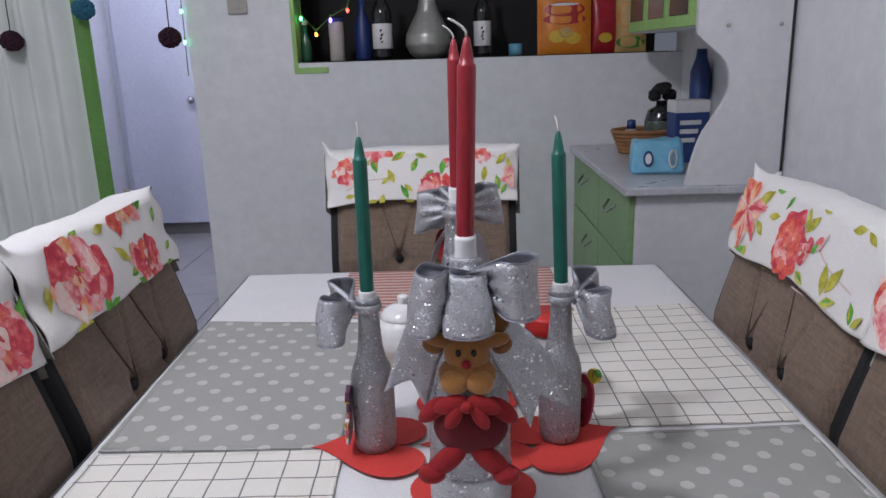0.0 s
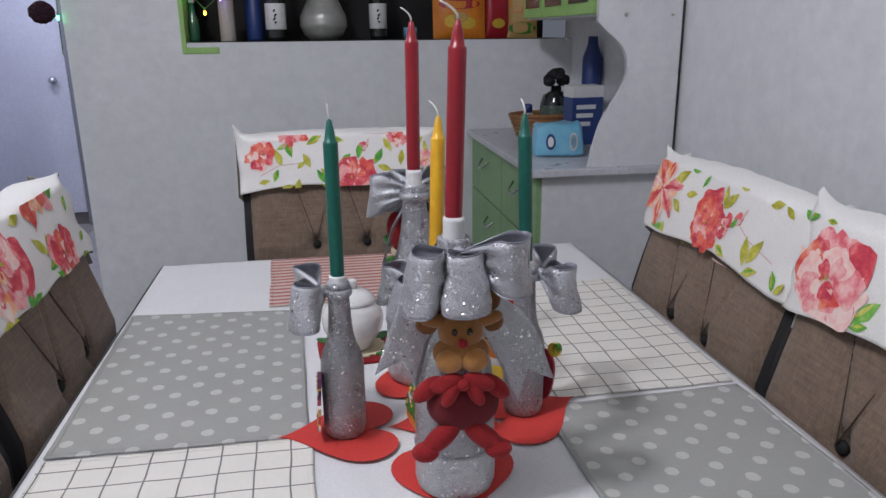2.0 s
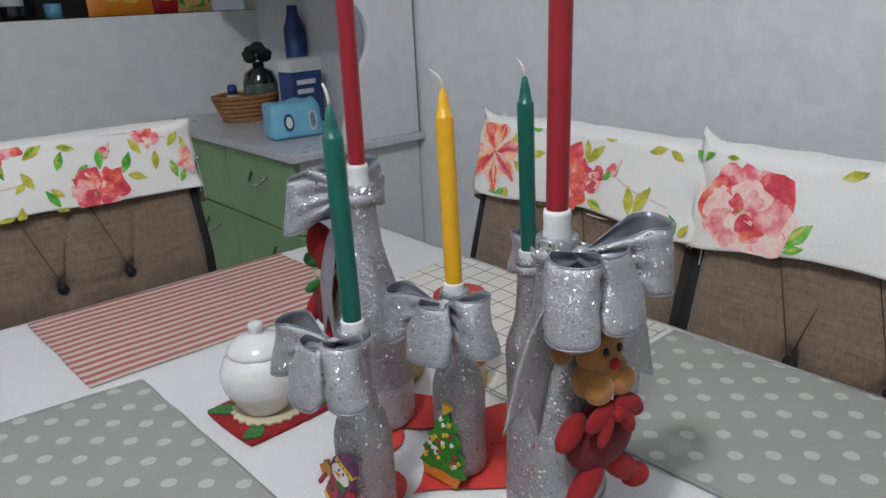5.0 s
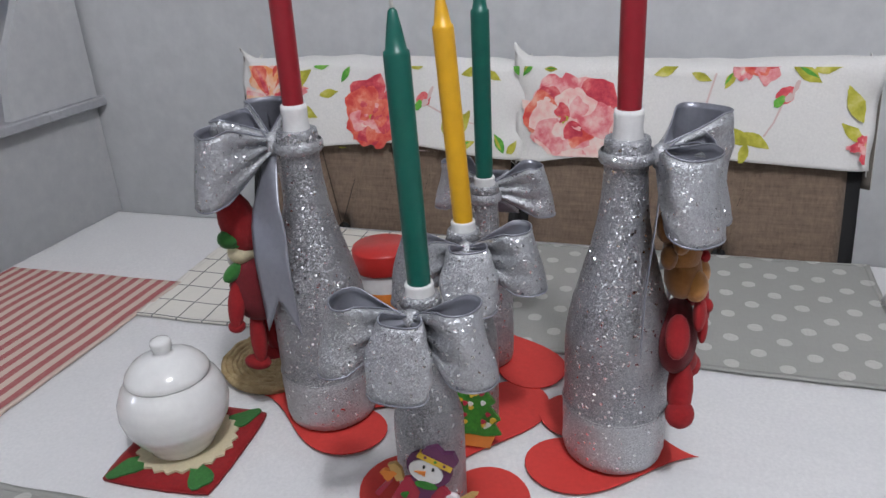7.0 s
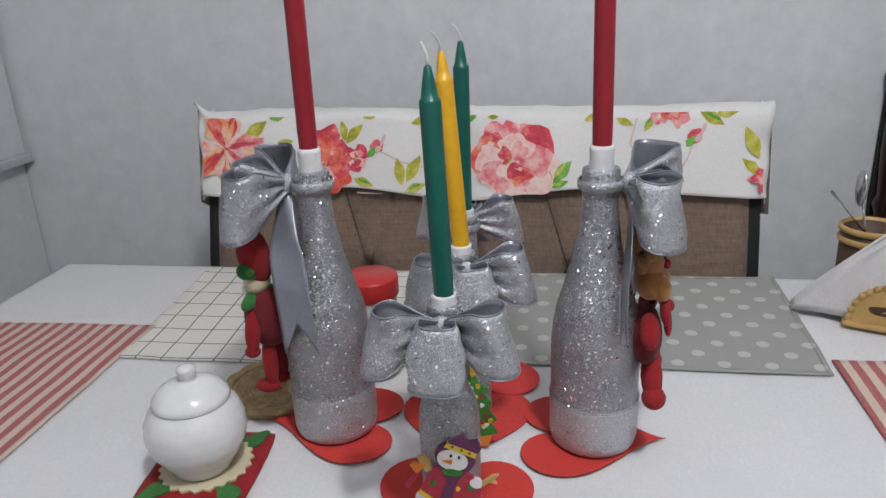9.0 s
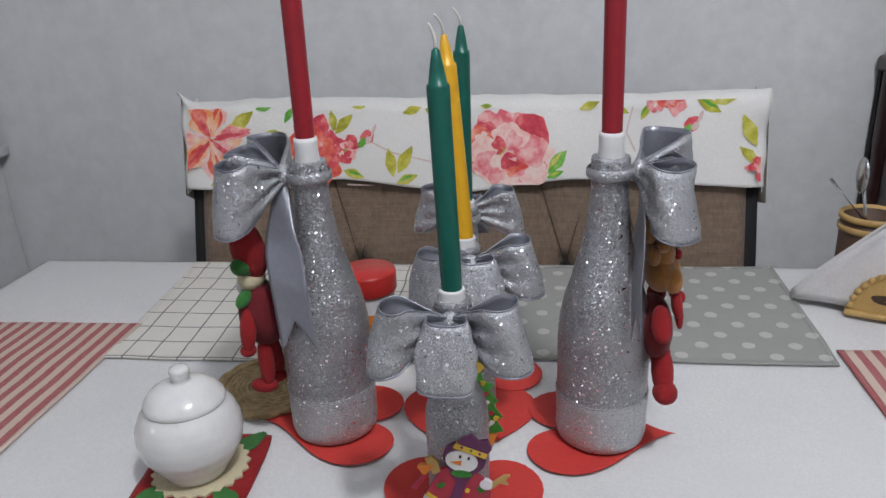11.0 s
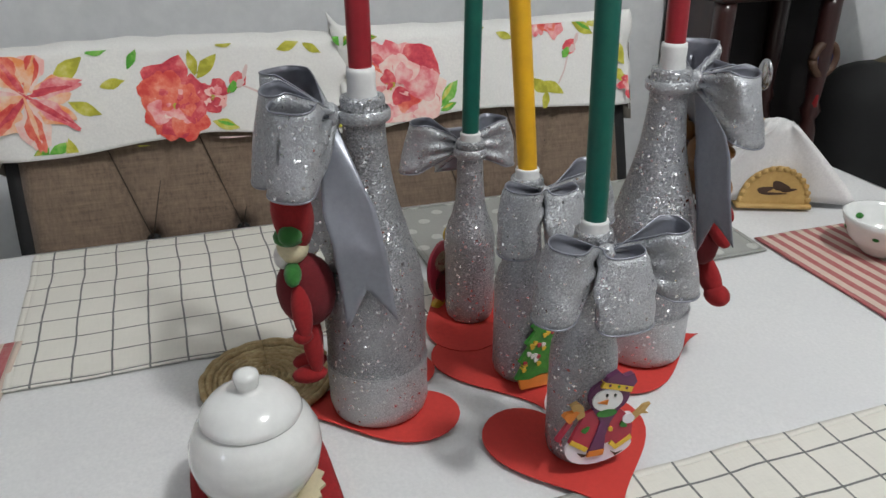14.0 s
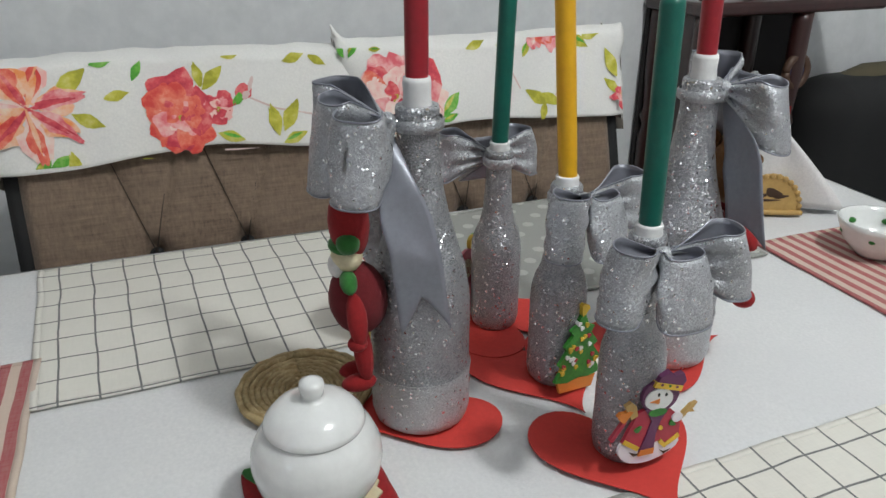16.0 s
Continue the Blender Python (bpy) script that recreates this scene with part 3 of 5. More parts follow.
def placemat(corners, material, label):
    """A thin cloth mat laid a little askew: corners south-west, south-east, north-east, north-west."""
    sw, se, ne, nw = (Vector((x, y, 0)) for x, y in corners)
    mid = (sw + se + ne + nw) / 4
    seed = mid.x * 7 + mid.y * 3
    wide, deep = ((se - sw).length + (ne - nw).length) / 2, ((nw - sw).length + (ne - se).length) / 2

    def top(u, v):
        p = (sw.lerp(se, u)).lerp(nw.lerp(ne, u), v) - mid
        p.x += 0.0018 * noise.noise((seed, p.y * 18, 1))
        p.y += 0.0018 * noise.noise((p.x * 18, seed, 2))
        p.z = 0.0022 + 0.0008 * noise.noise((p.x * 12 + seed, p.y * 12, 0))
        return p

    def laid(name, u0, u1, v0, v1, nu, nv, lift, thick):
        def fn(a, b):
            return top(u0 + a * (u1 - u0), v0 + b * (v1 - v0)) + Vector((0, 0, lift))
        bm = sheet(fn, nu, nv, thick)
        uv = bm.loops.layers.uv.new("weave")
        bm.verts.index_update()
        n = (nu + 1) * (nv + 1)
        for f in bm.faces:
            for lp in f.loops:
                k = lp.vert.index % n
                a, b = (k // (nv + 1)) / nu, (k % (nv + 1)) / nv
                lp[uv].uv = ((u0 + a * (u1 - u0)) * wide, (v0 + b * (v1 - v0) - 1) * deep)
        return part(name, bm, [material, material], ob)
    ob = thing("placemat", label, "placemat", pose(mid.x, mid.y, TOP), "placemats on the table")
    laid("mat_cloth", 0, 1, 0, 1, 40, 40, 0.0, 0.0016)
    hu, hv = 0.007 / wide, 0.007 / deep
    laid("hem", 0, 1, 0, hv, 40, 2, 0.0004, 0.0004)
    laid("hem", 0, 1, 1 - hv, 1, 40, 2, 0.0004, 0.0004)
    laid("hem", 0, hu, hv, 1 - hv, 2, 40, 0.0004, 0.0004)
    laid("hem", 1 - hu, 1, hv, 1 - hv, 2, 40, 0.0004, 0.0004)
    return ob


placemat([(-0.386, 1.008), (-0.06, 1.003), (-0.077, 1.469), (-0.391, 1.498)], DOT, "grey placemat with white polka dots")
placemat([(0.267, 0.576), (0.576, 0.569), (0.566, 1.036), (0.262, 1.025)], DOT, "grey placemat with white polka dots")
placemat([(0.246, 1.042), (0.566, 1.048), (0.570, 1.532), (0.234, 1.506)], CHECK, "off-white placemat with a dark window check")
placemat([(-0.380, 0.566), (-0.045, 0.562), (-0.055, 0.999), (-0.384, 0.999)], CHECK, "off-white placemat with a dark window check")
placemat([(-0.139, 1.501), (0.334, 1.505), (0.325, 1.810), (-0.153, 1.809)], STRIPE, "red and beige striped placemat")
placemat([(-0.165, 0.262), (0.308, 0.262), (0.306, 0.568), (-0.165, 0.570)], STRIPE, "red and beige striped placemat")


# ---- chairs ----
LEAN_BACK = 0.30


def back_y(z):
    return max(0.0, z - 0.735) * LEAN_BACK


def make_chair():
    c = thing("dining_chair", "dining chair in brown linen with a tufted back and black frame", "chair", group="chairs round the table")
    w = 0.238

    def face(u, v):
        x, z = (u - 0.5) * 2 * w, 0.50 + v * 0.50
        edge = max(0.0, abs(x) / w - 0.88) / 0.12
        y = back_y(z) + 0.03 * edge ** 2 + 0.004 * noise.noise((x * 8, z * 8, 1))
        for bx in (-0.066, 0.066):
            d = math.hypot(x - bx, z - 0.735)
            y += 0.022 * math.exp(-(d / 0.022) ** 2)
            for tx in (-0.055, 0.055):
                ex, ez = tx, 0.17
                s = max(0, min(1, ((x - bx) * ex + (z - 0.735) * ez) / (ex * ex + ez * ez)))
                q = math.hypot(x - bx - s * ex, z - 0.735 - s * ez)
                y += 0.006 * math.exp(-(q / 0.005) ** 2)
            if z < 0.735:
                y += 0.006 * math.exp(-((x - bx) / 0.005) ** 2)
        if abs(x) < 0.066:
            y += 0.004 * math.exp(-((z - 0.735) / 0.006) ** 2)
        return (x, y, z)
    part("backrest", sheet(face, 90, 70, 0.05), [LINEN, LINEN], c)
    for s in (-1, 1):
        fr = bmesh.new()
        sheet(lambda u, v: (s * (w - 0.024 + 0.034 * (u if s > 0 else 1 - u)), back_y(0.46 + v * 0.54) + 0.014, 0.46 + v * 0.54), 3, 14, 0.055, fr)
        part("side_frame", fr, [BLACK, BLACK], c, "black side frame")
        b = bmesh.new()
        blob(b, (s * 0.066, 0.016, 0.735), (0.011, 0.008, 0.011))
        part("button", b, BLACK, c, "black upholstery button")
        for dx in (-0.052, 0.044):
            seam = [(s * 0.066 + dx * k / 6, back_y(0.742 + 0.16 * k / 6) + 0.0045, 0.742 + 0.16 * k / 6) for k in range(7)]
            part("seam", tube(seam, 0.0009, 6), SEAM, c)
        part("leg", tube([(s * 0.20, 0.05, 0.46), (s * 0.20, 0.08, 0.0)], [0.02, 0.016], 10), BLACK, c)
        part("leg", tube([(s * 0.20, -0.36, 0.42), (s * 0.20, -0.38, 0.0)], [0.02, 0.016], 10), BLACK, c)
    part("seat", box(-0.24, 0.24, -0.40, 0.05, 0.41, 0.49, 0.025, 4), LINEN, c)
    return c


chair = make_chair()
chair.matrix_basis = pose(0.618, 1.318, 0, 0, 0, -90)
copy_thing(chair, pose(0.618, 0.826, 0, 0, 0, -90))
copy_thing(chair, pose(-0.437, 1.340, 0, 0, 0, 90))
copy_thing(chair, pose(-0.440, 0.825, 0, 0, 0, 90))
copy_thing(chair, pose(0.018, 2.005, 0, 0, 0, 0))


# ---- chair covers with a flower print ----
def cover_front(u, z):
    """The front of the cover, in the chair's own frame."""
    return back_y(z) - 0.016 + 0.005 * noise.noise((u * 7, z * 9, 2)) + 0.003 * noise.noise((u * 20, z * 9, 5))


def outline_blob(rng, u, z, ru, rz, ang=0.0, n=16, rag=0.22, tip=0.0):
    pts = []
    ph = rng.uniform(0, 6)
    for k in range(n):
        a = k * math.tau / n
        r = 1 + rag * (0.6 * math.sin(3 * a + ph) + 0.5 * math.sin(5 * a + 2 * ph)) * 0.6 + rng.uniform(-rag, rag) * 0.4
        x, y = ru * r * math.cos(a), rz * r * math.sin(a)
        if tip:
            y *= max(0.05, 1 - abs(math.cos(a)) ** 1.6 * tip)
        pts.append((u + x * math.cos(ang) - y * math.sin(ang), z + x * math.sin(ang) + y * math.cos(ang)))
    return pts


def ink(bm, pts, lift, mat_index, limits):
    u0, u1, z0, z1 = limits
    cu, cz = sum(p[0] for p in pts) / len(pts), sum(p[1] for p in pts) / len(pts)

    def put(u, z):
        u, z = min(max(u, u0), u1), min(max(z, z0), z1)
        return bm.verts.new((u, cover_front(u, z) - lift, z))
    c = put(cu, cz)
    mid = [put((u + cu) / 2, (z + cz) / 2) for u, z in pts]
    rim = [put(u, z) for u, z in pts]
    n = len(pts)
    for k in range(n):
        j = (k + 1) % n
        for f in ((c, mid[k], mid[j]), (mid[k], rim[k], rim[j], mid[j])):
            bm.faces.new(f).material_index = mat_index


INKS = [CORAL, PINK, BLUSH, DEEP, PEACH, OLEAF, GLEAF, STEM]
LIMITS = (-0.243, 0.243, 0.868, 0.999)


def petal_outline(rng, u, z, length, width, ang, n=22):
    """A broad petal with a frayed outer edge, growing from (u, z) towards ang."""
    pts = []
    fray = rng.uniform(0, 9)
    for k in range(n):
        a = k * math.tau / n
        along = 0.5 - 0.5 * math.cos(a)
        side = math.copysign(abs(math.sin(a)) ** 0.75, math.sin(a)) * (0.45 + 0.55 * along ** 0.8)
        rag = 1 + (0.07 * math.sin(5 * a + fray) + rng.uniform(-0.05, 0.05)) * along
        x, y = length * along * rag, width * side * rag
        pts.append((u + x * math.cos(ang) - y * math.sin(ang), z + x * math.sin(ang) + y * math.cos(ang)))
    return pts


def print_flower(cov, rng, u, z, ru, rz, tones, petals=9):
    bm = bmesh.new()
    lift = 0.0010
    eye_u, eye_z = u + 0.12 * ru, z + 0.08 * rz
    for k in range(2):
        ink(bm, outline_blob(rng, u + rng.uniform(-0.1, 0.1) * ru, z + rng.uniform(-0.1, 0.1) * rz, 0.72 * ru, 0.74 * rz, rng.uniform(0, 3), 40, 0.30), lift, tones[k % len(tones)], LIMITS)
        lift += 0.00006
    for dist, reach, n in ((0.22, 0.76, petals - 2), (0.12, 0.60, max(5, petals - 4)), (0.04, 0.42, 4)):
        first = rng.uniform(0, 6)
        for k in range(n):
            a = first + k * math.tau / n + rng.uniform(-0.3, 0.3)
            length = math.hypot(ru * math.cos(a), rz * math.sin(a)) * reach * rng.uniform(0.75, 1.15)
            su, sz = eye_u + dist * ru * math.cos(a), eye_z + dist * rz * math.sin(a)
            tone = tones[(k + n) % len(tones)] if rng.random() < 0.7 else rng.choice(tones)
            ink(bm, petal_outline(rng, su, sz, length, length * rng.uniform(0.52, 0.85), a + rng.uniform(-0.35, 0.35)), lift, tone, LIMITS)
            lift += 0.00006
            b = a + rng.uniform(-0.5, 0.5)
            ink(bm, petal_outline(rng, su + 0.3 * length * math.cos(b), sz + 0.3 * length * math.sin(b), length * rng.uniform(0.3, 0.6), length * rng.uniform(0.06, 0.20), b + rng.uniform(0.3, 1.4), 14), lift, rng.choice((2, 3, 1, tone)), LIMITS)
            lift += 0.00003
    for k in range(5):
        ink(bm, outline_blob(rng, eye_u + rng.uniform(-0.15, 0.15) * ru, eye_z + rng.uniform(-0.15, 0.15) * rz, 0.08 * ru, 0.06 * rz, rng.uniform(0, 3), 10, 0.4), lift, rng.choice((3, 5, 3)), LIMITS)
        lift += 0.00003
    bmesh.ops.recalc_face_normals(bm, faces=bm.faces[:])
    return part("flower_print", bm, INKS, cov, "watercolour flower print")


def print_lily(cov, rng, u, z, r):
    bm = bmesh.new()
    lift = 0.0010
    for k in range(7):
        a = k * math.tau / 7 + 0.3 + rng.uniform(-0.1, 0.1)
        for w, tone, far in ((0.30, 2 if k % 2 else 4, 0.55), (0.17, 0 if k % 3 else 1, 0.6), (0.06, 4 if k % 2 else 3, 0.4)):
            pts = outline_blob(rng, u + far * r * math.cos(a), z + far * r * math.sin(a), 0.48 * r * rng.uniform(0.85, 1.1), w * r * rng.uniform(0.8, 1.2), a + rng.uniform(-0.12, 0.12), 22, 0.34, 0.5)
            ink(bm, pts, lift, tone, LIMITS)
            lift += 0.00009
    return part("flower_print", bm, INKS, cov, "watercolour flower print")


def print_leaves(cov, rng, leaves):
    lift = 0.0007
    for u, z, length, ang, tone in leaves:
        bm = bmesh.new()
        a = radians(ang)
        pts = outline_blob(rng, u, z, length / 2, length * 0.21, a, 16, 0.10, 0.75)
        ink(bm, pts, lift, tone, LIMITS)
        pts = outline_blob(rng, u - 0.1 * length * math.sin(a), z + 0.04 * length, length * 0.36, length * 0.07, a, 12, 0.15, 0.7)
        ink(bm, pts, lift + 0.00012, 6 if tone == 5 and rng.random() < 0.3 else 5 if rng.random() < 0.6 else tone, LIMITS)
        lift += 0.00004
        part("leaf_print", bm, INKS, cov)


def print_stem(cov, pts, bud=None, rng=None):
    bm = bmesh.new()
    for (u0, z0), (u1, z1) in zip(pts, pts[1:]):
        d = Vector((u1 - u0, z1 - z0)).normalized() * 0.0013
        ink(bm, [(u0 - d.y, z0 + d.x), (u1 - d.y, z1 + d.x), (u1 + d.y, z1 - d.x), (u0 + d.y, z0 - d.x)], 0.0006, 7, LIMITS)
    if bud:
        ink(bm, outline_blob(rng, bud[0], bud[1], 0.013, 0.011, 0.6), 0.0011, 3, LIMITS)
        ink(bm, outline_blob(rng, bud[0] - 0.008, bud[1] - 0.009, 0.010, 0.006, 0.8), 0.0012, 6, LIMITS)
        ink(bm, outline_blob(rng, bud[0] + 0.004, bud[1] - 0.004, 0.007, 0.005, 0.8), 0.0013, 7, LIMITS)
        ink(bm, outline_blob(rng, bud[0] + 0.012, bud[1] + 0.010, 0.011, 0.003, 1.2), 0.0014, 7, LIMITS)
    bmesh.ops.recalc_face_normals(bm, faces=bm.faces[:])
    return part("stem_print", bm, INKS, cov)


def make_cover(m, seed, label):
    cov = thing("chair_cover", label, "chair cover", m, "flowered chair covers")
    half = 0.252
    low = 0.859

    def drape(u, v):
        x = (u - 0.5) * 2 * half
        end = max(0.0, (abs(x) / half - 0.82) / 0.18)
        tip = max(0.0, (abs(x) / half - 0.93) / 0.07) * (1.0 if x < 0 else 0.2)
        hem = low + 0.014 * (1 - (x / half) ** 2) + 0.004 * math.sin(x * 17 + seed) + 0.003 * noise.noise((x * 10, seed, 0))
        top = 1.004 + 0.003 * math.sin(x * 11 + seed * 2) + 0.003 * noise.noise((x * 24, seed, 3)) + (0.010 if x < 0 else 0.003) * end ** 2 + 0.016 * tip ** 1.5
        thick = 0.085 * (1 - 0.9 * end ** 1.3)
        f0 = cover_front(x, 1.0)
        fold = 0.005 * end * math.sin(v * 21 + seed * 3)
        if v < 0.55:
            z = hem + (v / 0.55) * (top - 0.012 - hem)
            wide = 1 + 0.035 * end * (v / 0.55) ** 2
            return (x * wide, cover_front(x, z) + 0.012 * end ** 2 + fold, z)
        wide = 1 + 0.035 * end
        if v < 0.75:
            a = (v - 0.55) / 0.2 * math.pi
            return (x * wide, f0 + thick * 0.5 * (1 - math.cos(a)) + 0.012 * end ** 2 + fold, top - 0.012 + 0.012 * math.sin(a))
        z = top - 0.012 - (v - 0.75) / 0.25 * 0.17
        return (x * wide, f0 + thick + 0.012 * end ** 2 - (top - 0.012 - z) * 0.25, z)
    part("cover_cloth", sheet(drape, 72, 44, 0.0022), [COVER, LINING], cov)
    for s in (-1, 1):
        bm = bmesh.new()
        sheet(lambda u, v: (s * (half - 0.002), back_y(low + v * 0.17) - 0.004 + u * (0.075 - 0.03 * v), low - 0.008 * (1 - u) + v * (0.140 + 0.008 * u)), 6, 8, 0.0018, bm)
        part("cover_side", bm, [COVER, LINING], cov)
    return cov


rng = random.Random(4)
ca = make_cover(pose(0.618, 1.318, 0.012, 0, 0, -90), 1.0, "white chair cover with coral flowers and olive leaves on the backrest")
print_lily(ca, rng, -0.196, 0.945, 0.068)
print_flower(ca, rng, -0.008, 0.918, 0.052, 0.058, [0, 0, 0, 3, 1])
print_flower(ca, rng, 0.046, 0.925, 0.018, 0.032, [1, 2, 3], 6)
print_leaves(ca, rng, [(-0.142, 0.975, 0.058, 38, 5), (-0.125, 0.925, 0.045, -25, 5), (-0.19, 0.868, 0.045, 60, 6), (-0.168, 0.872, 0.04, 30, 6), (-0.15, 0.868, 0.04, 100, 5),
                       (0.026, 0.975, 0.036, 100, 5), (0.045, 0.970, 0.045, 45, 5), (0.062, 0.888, 0.040, -18, 5), (-0.05, 0.862, 0.03, 150, 5), (0.128, 0.905, 0.048, 100, 5), (0.152, 0.91, 0.052, 60, 5), (0.155, 0.878, 0.04, 20, 5), (0.075, 1.0, 0.03, 10, 5), (-0.10, 0.998, 0.03, 5, 6), (0.24, 0.995, 0.03, -60, 6)])
print_stem(ca, [(0.09, 0.942), (0.13, 0.922), (0.20, 0.905)], (0.086, 0.948), rng)
print_stem(ca, [(0.05, 0.87), (0.10, 0.863), (0.2, 0.862)])
print_leaves(ca, rng, [(0.165, 0.99, 0.035, 15, 5), (0.20, 0.985, 0.03, -30, 5), (-0.085, 0.955, 0.035, 10, 5), (-0.055, 0.985, 0.03, 60, 6), (0.215, 0.882, 0.035, 120, 6), (0.235, 0.875, 0.03, 60, 5)])
cb = make_cover(pose(0.618, 0.826, 0.012, 0, 0, -90), 2.3, "white chair cover with a large pink flower print")
print_flower(cb, rng, -0.176, 0.918, 0.085, 0.062, [1, 2, 2, 0, 1, 3], 11)
print_leaves(cb, rng, [(-0.082, 0.905, 0.05, 50, 6), (-0.085, 0.885, 0.03, 20, 6), (0.075, 0.905, 0.05, 150, 5), (0.10, 0.90, 0.045, -30, 5), (0.085, 0.88, 0.035, 80, 5), (0.06, 0.982, 0.03, 60, 5), (0.16, 0.99, 0.045, -30, 5), (0.185, 0.998, 0.04, 10, 5),
                       (0.225, 0.95, 0.055, 115, 5), (0.225, 0.912, 0.04, 140, 5), (-0.235, 0.998, 0.03, 60, 6), (-0.20, 0.995, 0.02, 0, 5), (-0.03, 0.992, 0.035, 20, 5), (0.02, 0.985, 0.03, -20, 5)])
print_flower(cb, rng, 0.085, 1.0, 0.04, 0.010, [0, 1, 3], 6)
print_flower(cb, rng, 0.242, 0.895, 0.010, 0.028, [1, 3], 5)
print_stem(cb, [(0.133, 0.955), (0.122, 0.925), (0.11, 0.905)], (0.135, 0.962), rng)
print_stem(cb, [(0.04, 0.99), (0.03, 0.95), (0.045, 0.92)])
cc = make_cover(pose(0.018, 2.005, 0.018), 3.7, "white chair cover with small coral flowers on the backrest")
print_flower(cc, rng, -0.2, 0.948, 0.034, 0.042, [0, 2, 1, 3], 8)
print_flower(cc, rng, 0.034, 0.892, 0.058, 0.042, [0, 1, 3, 3], 9)
print_flower(cc, rng, -0.12, 0.995, 0.04, 0.010, [0, 1], 6)
print_leaves(cc, rng, [(-0.125, 0.965, 0.045, -70, 6), (-0.14, 0.97, 0.03, 20, 6), (-0.152, 0.945, 0.045, 110, 5), (-0.08, 0.935, 0.04, 115, 5), (-0.095, 0.925, 0.03, 40, 5), (-0.135, 0.868, 0.04, 20, 5), (-0.105, 0.872, 0.04, 80, 5), (-0.018, 0.962, 0.04, 65, 6), (-0.03, 0.868, 0.035, -25, 5), (0.02, 0.94, 0.03, 30, 6), (0.055, 0.955, 0.04, 80, 6), (0.08, 0.925, 0.035, 30, 5),
                       (0.13, 0.968, 0.04, -60, 5), (0.21, 0.972, 0.04, 45, 5), (0.2, 0.912, 0.04, 100, 6), (0.215, 0.895, 0.03, 60, 6), (-0.035, 0.905, 0.03, -40, 5), (0.23, 0.96, 0.03, 100, 5)])
print_stem(cc, [(0.06, 1.0), (0.14, 0.995), (0.2, 0.975)], (0.066, 0.966), rng)
print_flower(cc, rng, 0.150, 0.985, 0.03, 0.018, [1, 0, 2], 6)
print_flower(cc, rng, 0.232, 0.925, 0.016, 0.034, [1, 4], 6)
print_leaves(cc, rng, [(-0.06, 0.985, 0.045, 30, 5), (-0.16, 0.90, 0.035, 70, 6), (-0.19, 0.885, 0.03, 10, 5), (0.105, 0.94, 0.045, 60, 6), (0.12, 0.91, 0.04, -20, 5), (0.165, 0.935, 0.04, 80, 5), (-0.045, 0.895, 0.04, 120, 6), (0.0, 0.985, 0.035, -15, 5)])
print_stem(cc, [(-0.20, 0.90), (-0.15, 0.925), (-0.09, 0.93)])
cd = make_cover(pose(-0.437, 1.340, 0.012, 0, 0, 90), 5.1, "white chair cover with peach and pink flowers on the backrest")
print_flower(cd, rng, -0.14, 0.94, 0.088, 0.060, [2, 4, 1, 3, 3], 11)
print_flower(cd, rng, 0.085, 0.895, 0.055, 0.042, [1, 3, 2, 0], 9)
print_flower(cd, rng, 0.06, 0.998, 0.07, 0.010, [0, 4, 1], 9)
print_leaves(cd, rng, [(0.02, 0.93, 0.05, -40, 5), (0.05, 0.92, 0.045, 80, 5), (0.04, 0.895, 0.04, 20, 6), (0.055, 0.87, 0.04, -30, 6), (-0.09, 0.875, 0.05, 60, 6), (-0.07, 0.868, 0.045, 20, 6), (0.135, 0.885, 0.035, 60, 5), (0.18, 0.868, 0.035, 10, 6), (0.19, 0.965, 0.035, 50, 6), (-0.17, 0.868, 0.05, 0, 5), (0.14, 0.995, 0.05, 15, 6), (-0.02, 0.985, 0.04, 10, 5), (-0.10, 0.99, 0.045, 20, 6), (-0.225, 0.93, 0.04, 70, 5), (0.2, 0.90, 0.03, 30, 6)])
print_stem(cd, [(0.0, 0.95), (0.03, 0.915), (0.05, 0.88)])
ce = make_cover(pose(-0.440, 0.825, 0.012, 0, 0, 90), 6.6, "white chair cover with pink flowers on the backrest")
print_flower(ce, rng, 0.15, 0.92, 0.075, 0.058, [1, 2, 0, 3], 10)
print_flower(ce, rng, -0.12, 0.93, 0.06, 0.05, [0, 1, 2], 9)
print_leaves(ce, rng, [(0.23, 0.93, 0.05, 60, 6), (0.06, 0.88, 0.045, 20, 5), (0.05, 0.95, 0.04, 120, 5), (-0.03, 0.92, 0.05, 40, 6), (-0.2, 0.88, 0.04, 10, 5)])


# ---- bottles with candles ----
BIG = [(0.0, 0.001), (0.039, 0.0), (0.0438, 0.004), (0.0458, 0.012), (0.0462, 0.055), (0.0450, 0.0565), (0.0453, 0.108), (0.0444, 0.130), (0.0402, 0.154), (0.0325, 0.180), (0.0258, 0.204), (0.0212, 0.226), (0.0186, 0.247), (0.0172, 0.268),
       (0.0175, 0.276), (0.0195, 0.279), (0.0197, 0.284), (0.0178, 0.2865), (0.0180, 0.293), (0.0172, 0.296), (0.0, 0.2962)]
SMALL = [(0.0, 0.001), (0.022, 0.0), (0.0255, 0.004), (0.0274, 0.012), (0.0278, 0.092), (0.0270, 0.104), (0.0240, 0.116), (0.0195, 0.126), (0.0160, 0.142), (0.0142, 0.165), (0.0132, 0.190), (0.0130, 0.198), (0.0148, 0.200), (0.0150, 0.206), (0.0138, 0.209), (0.0, 0.2092)]


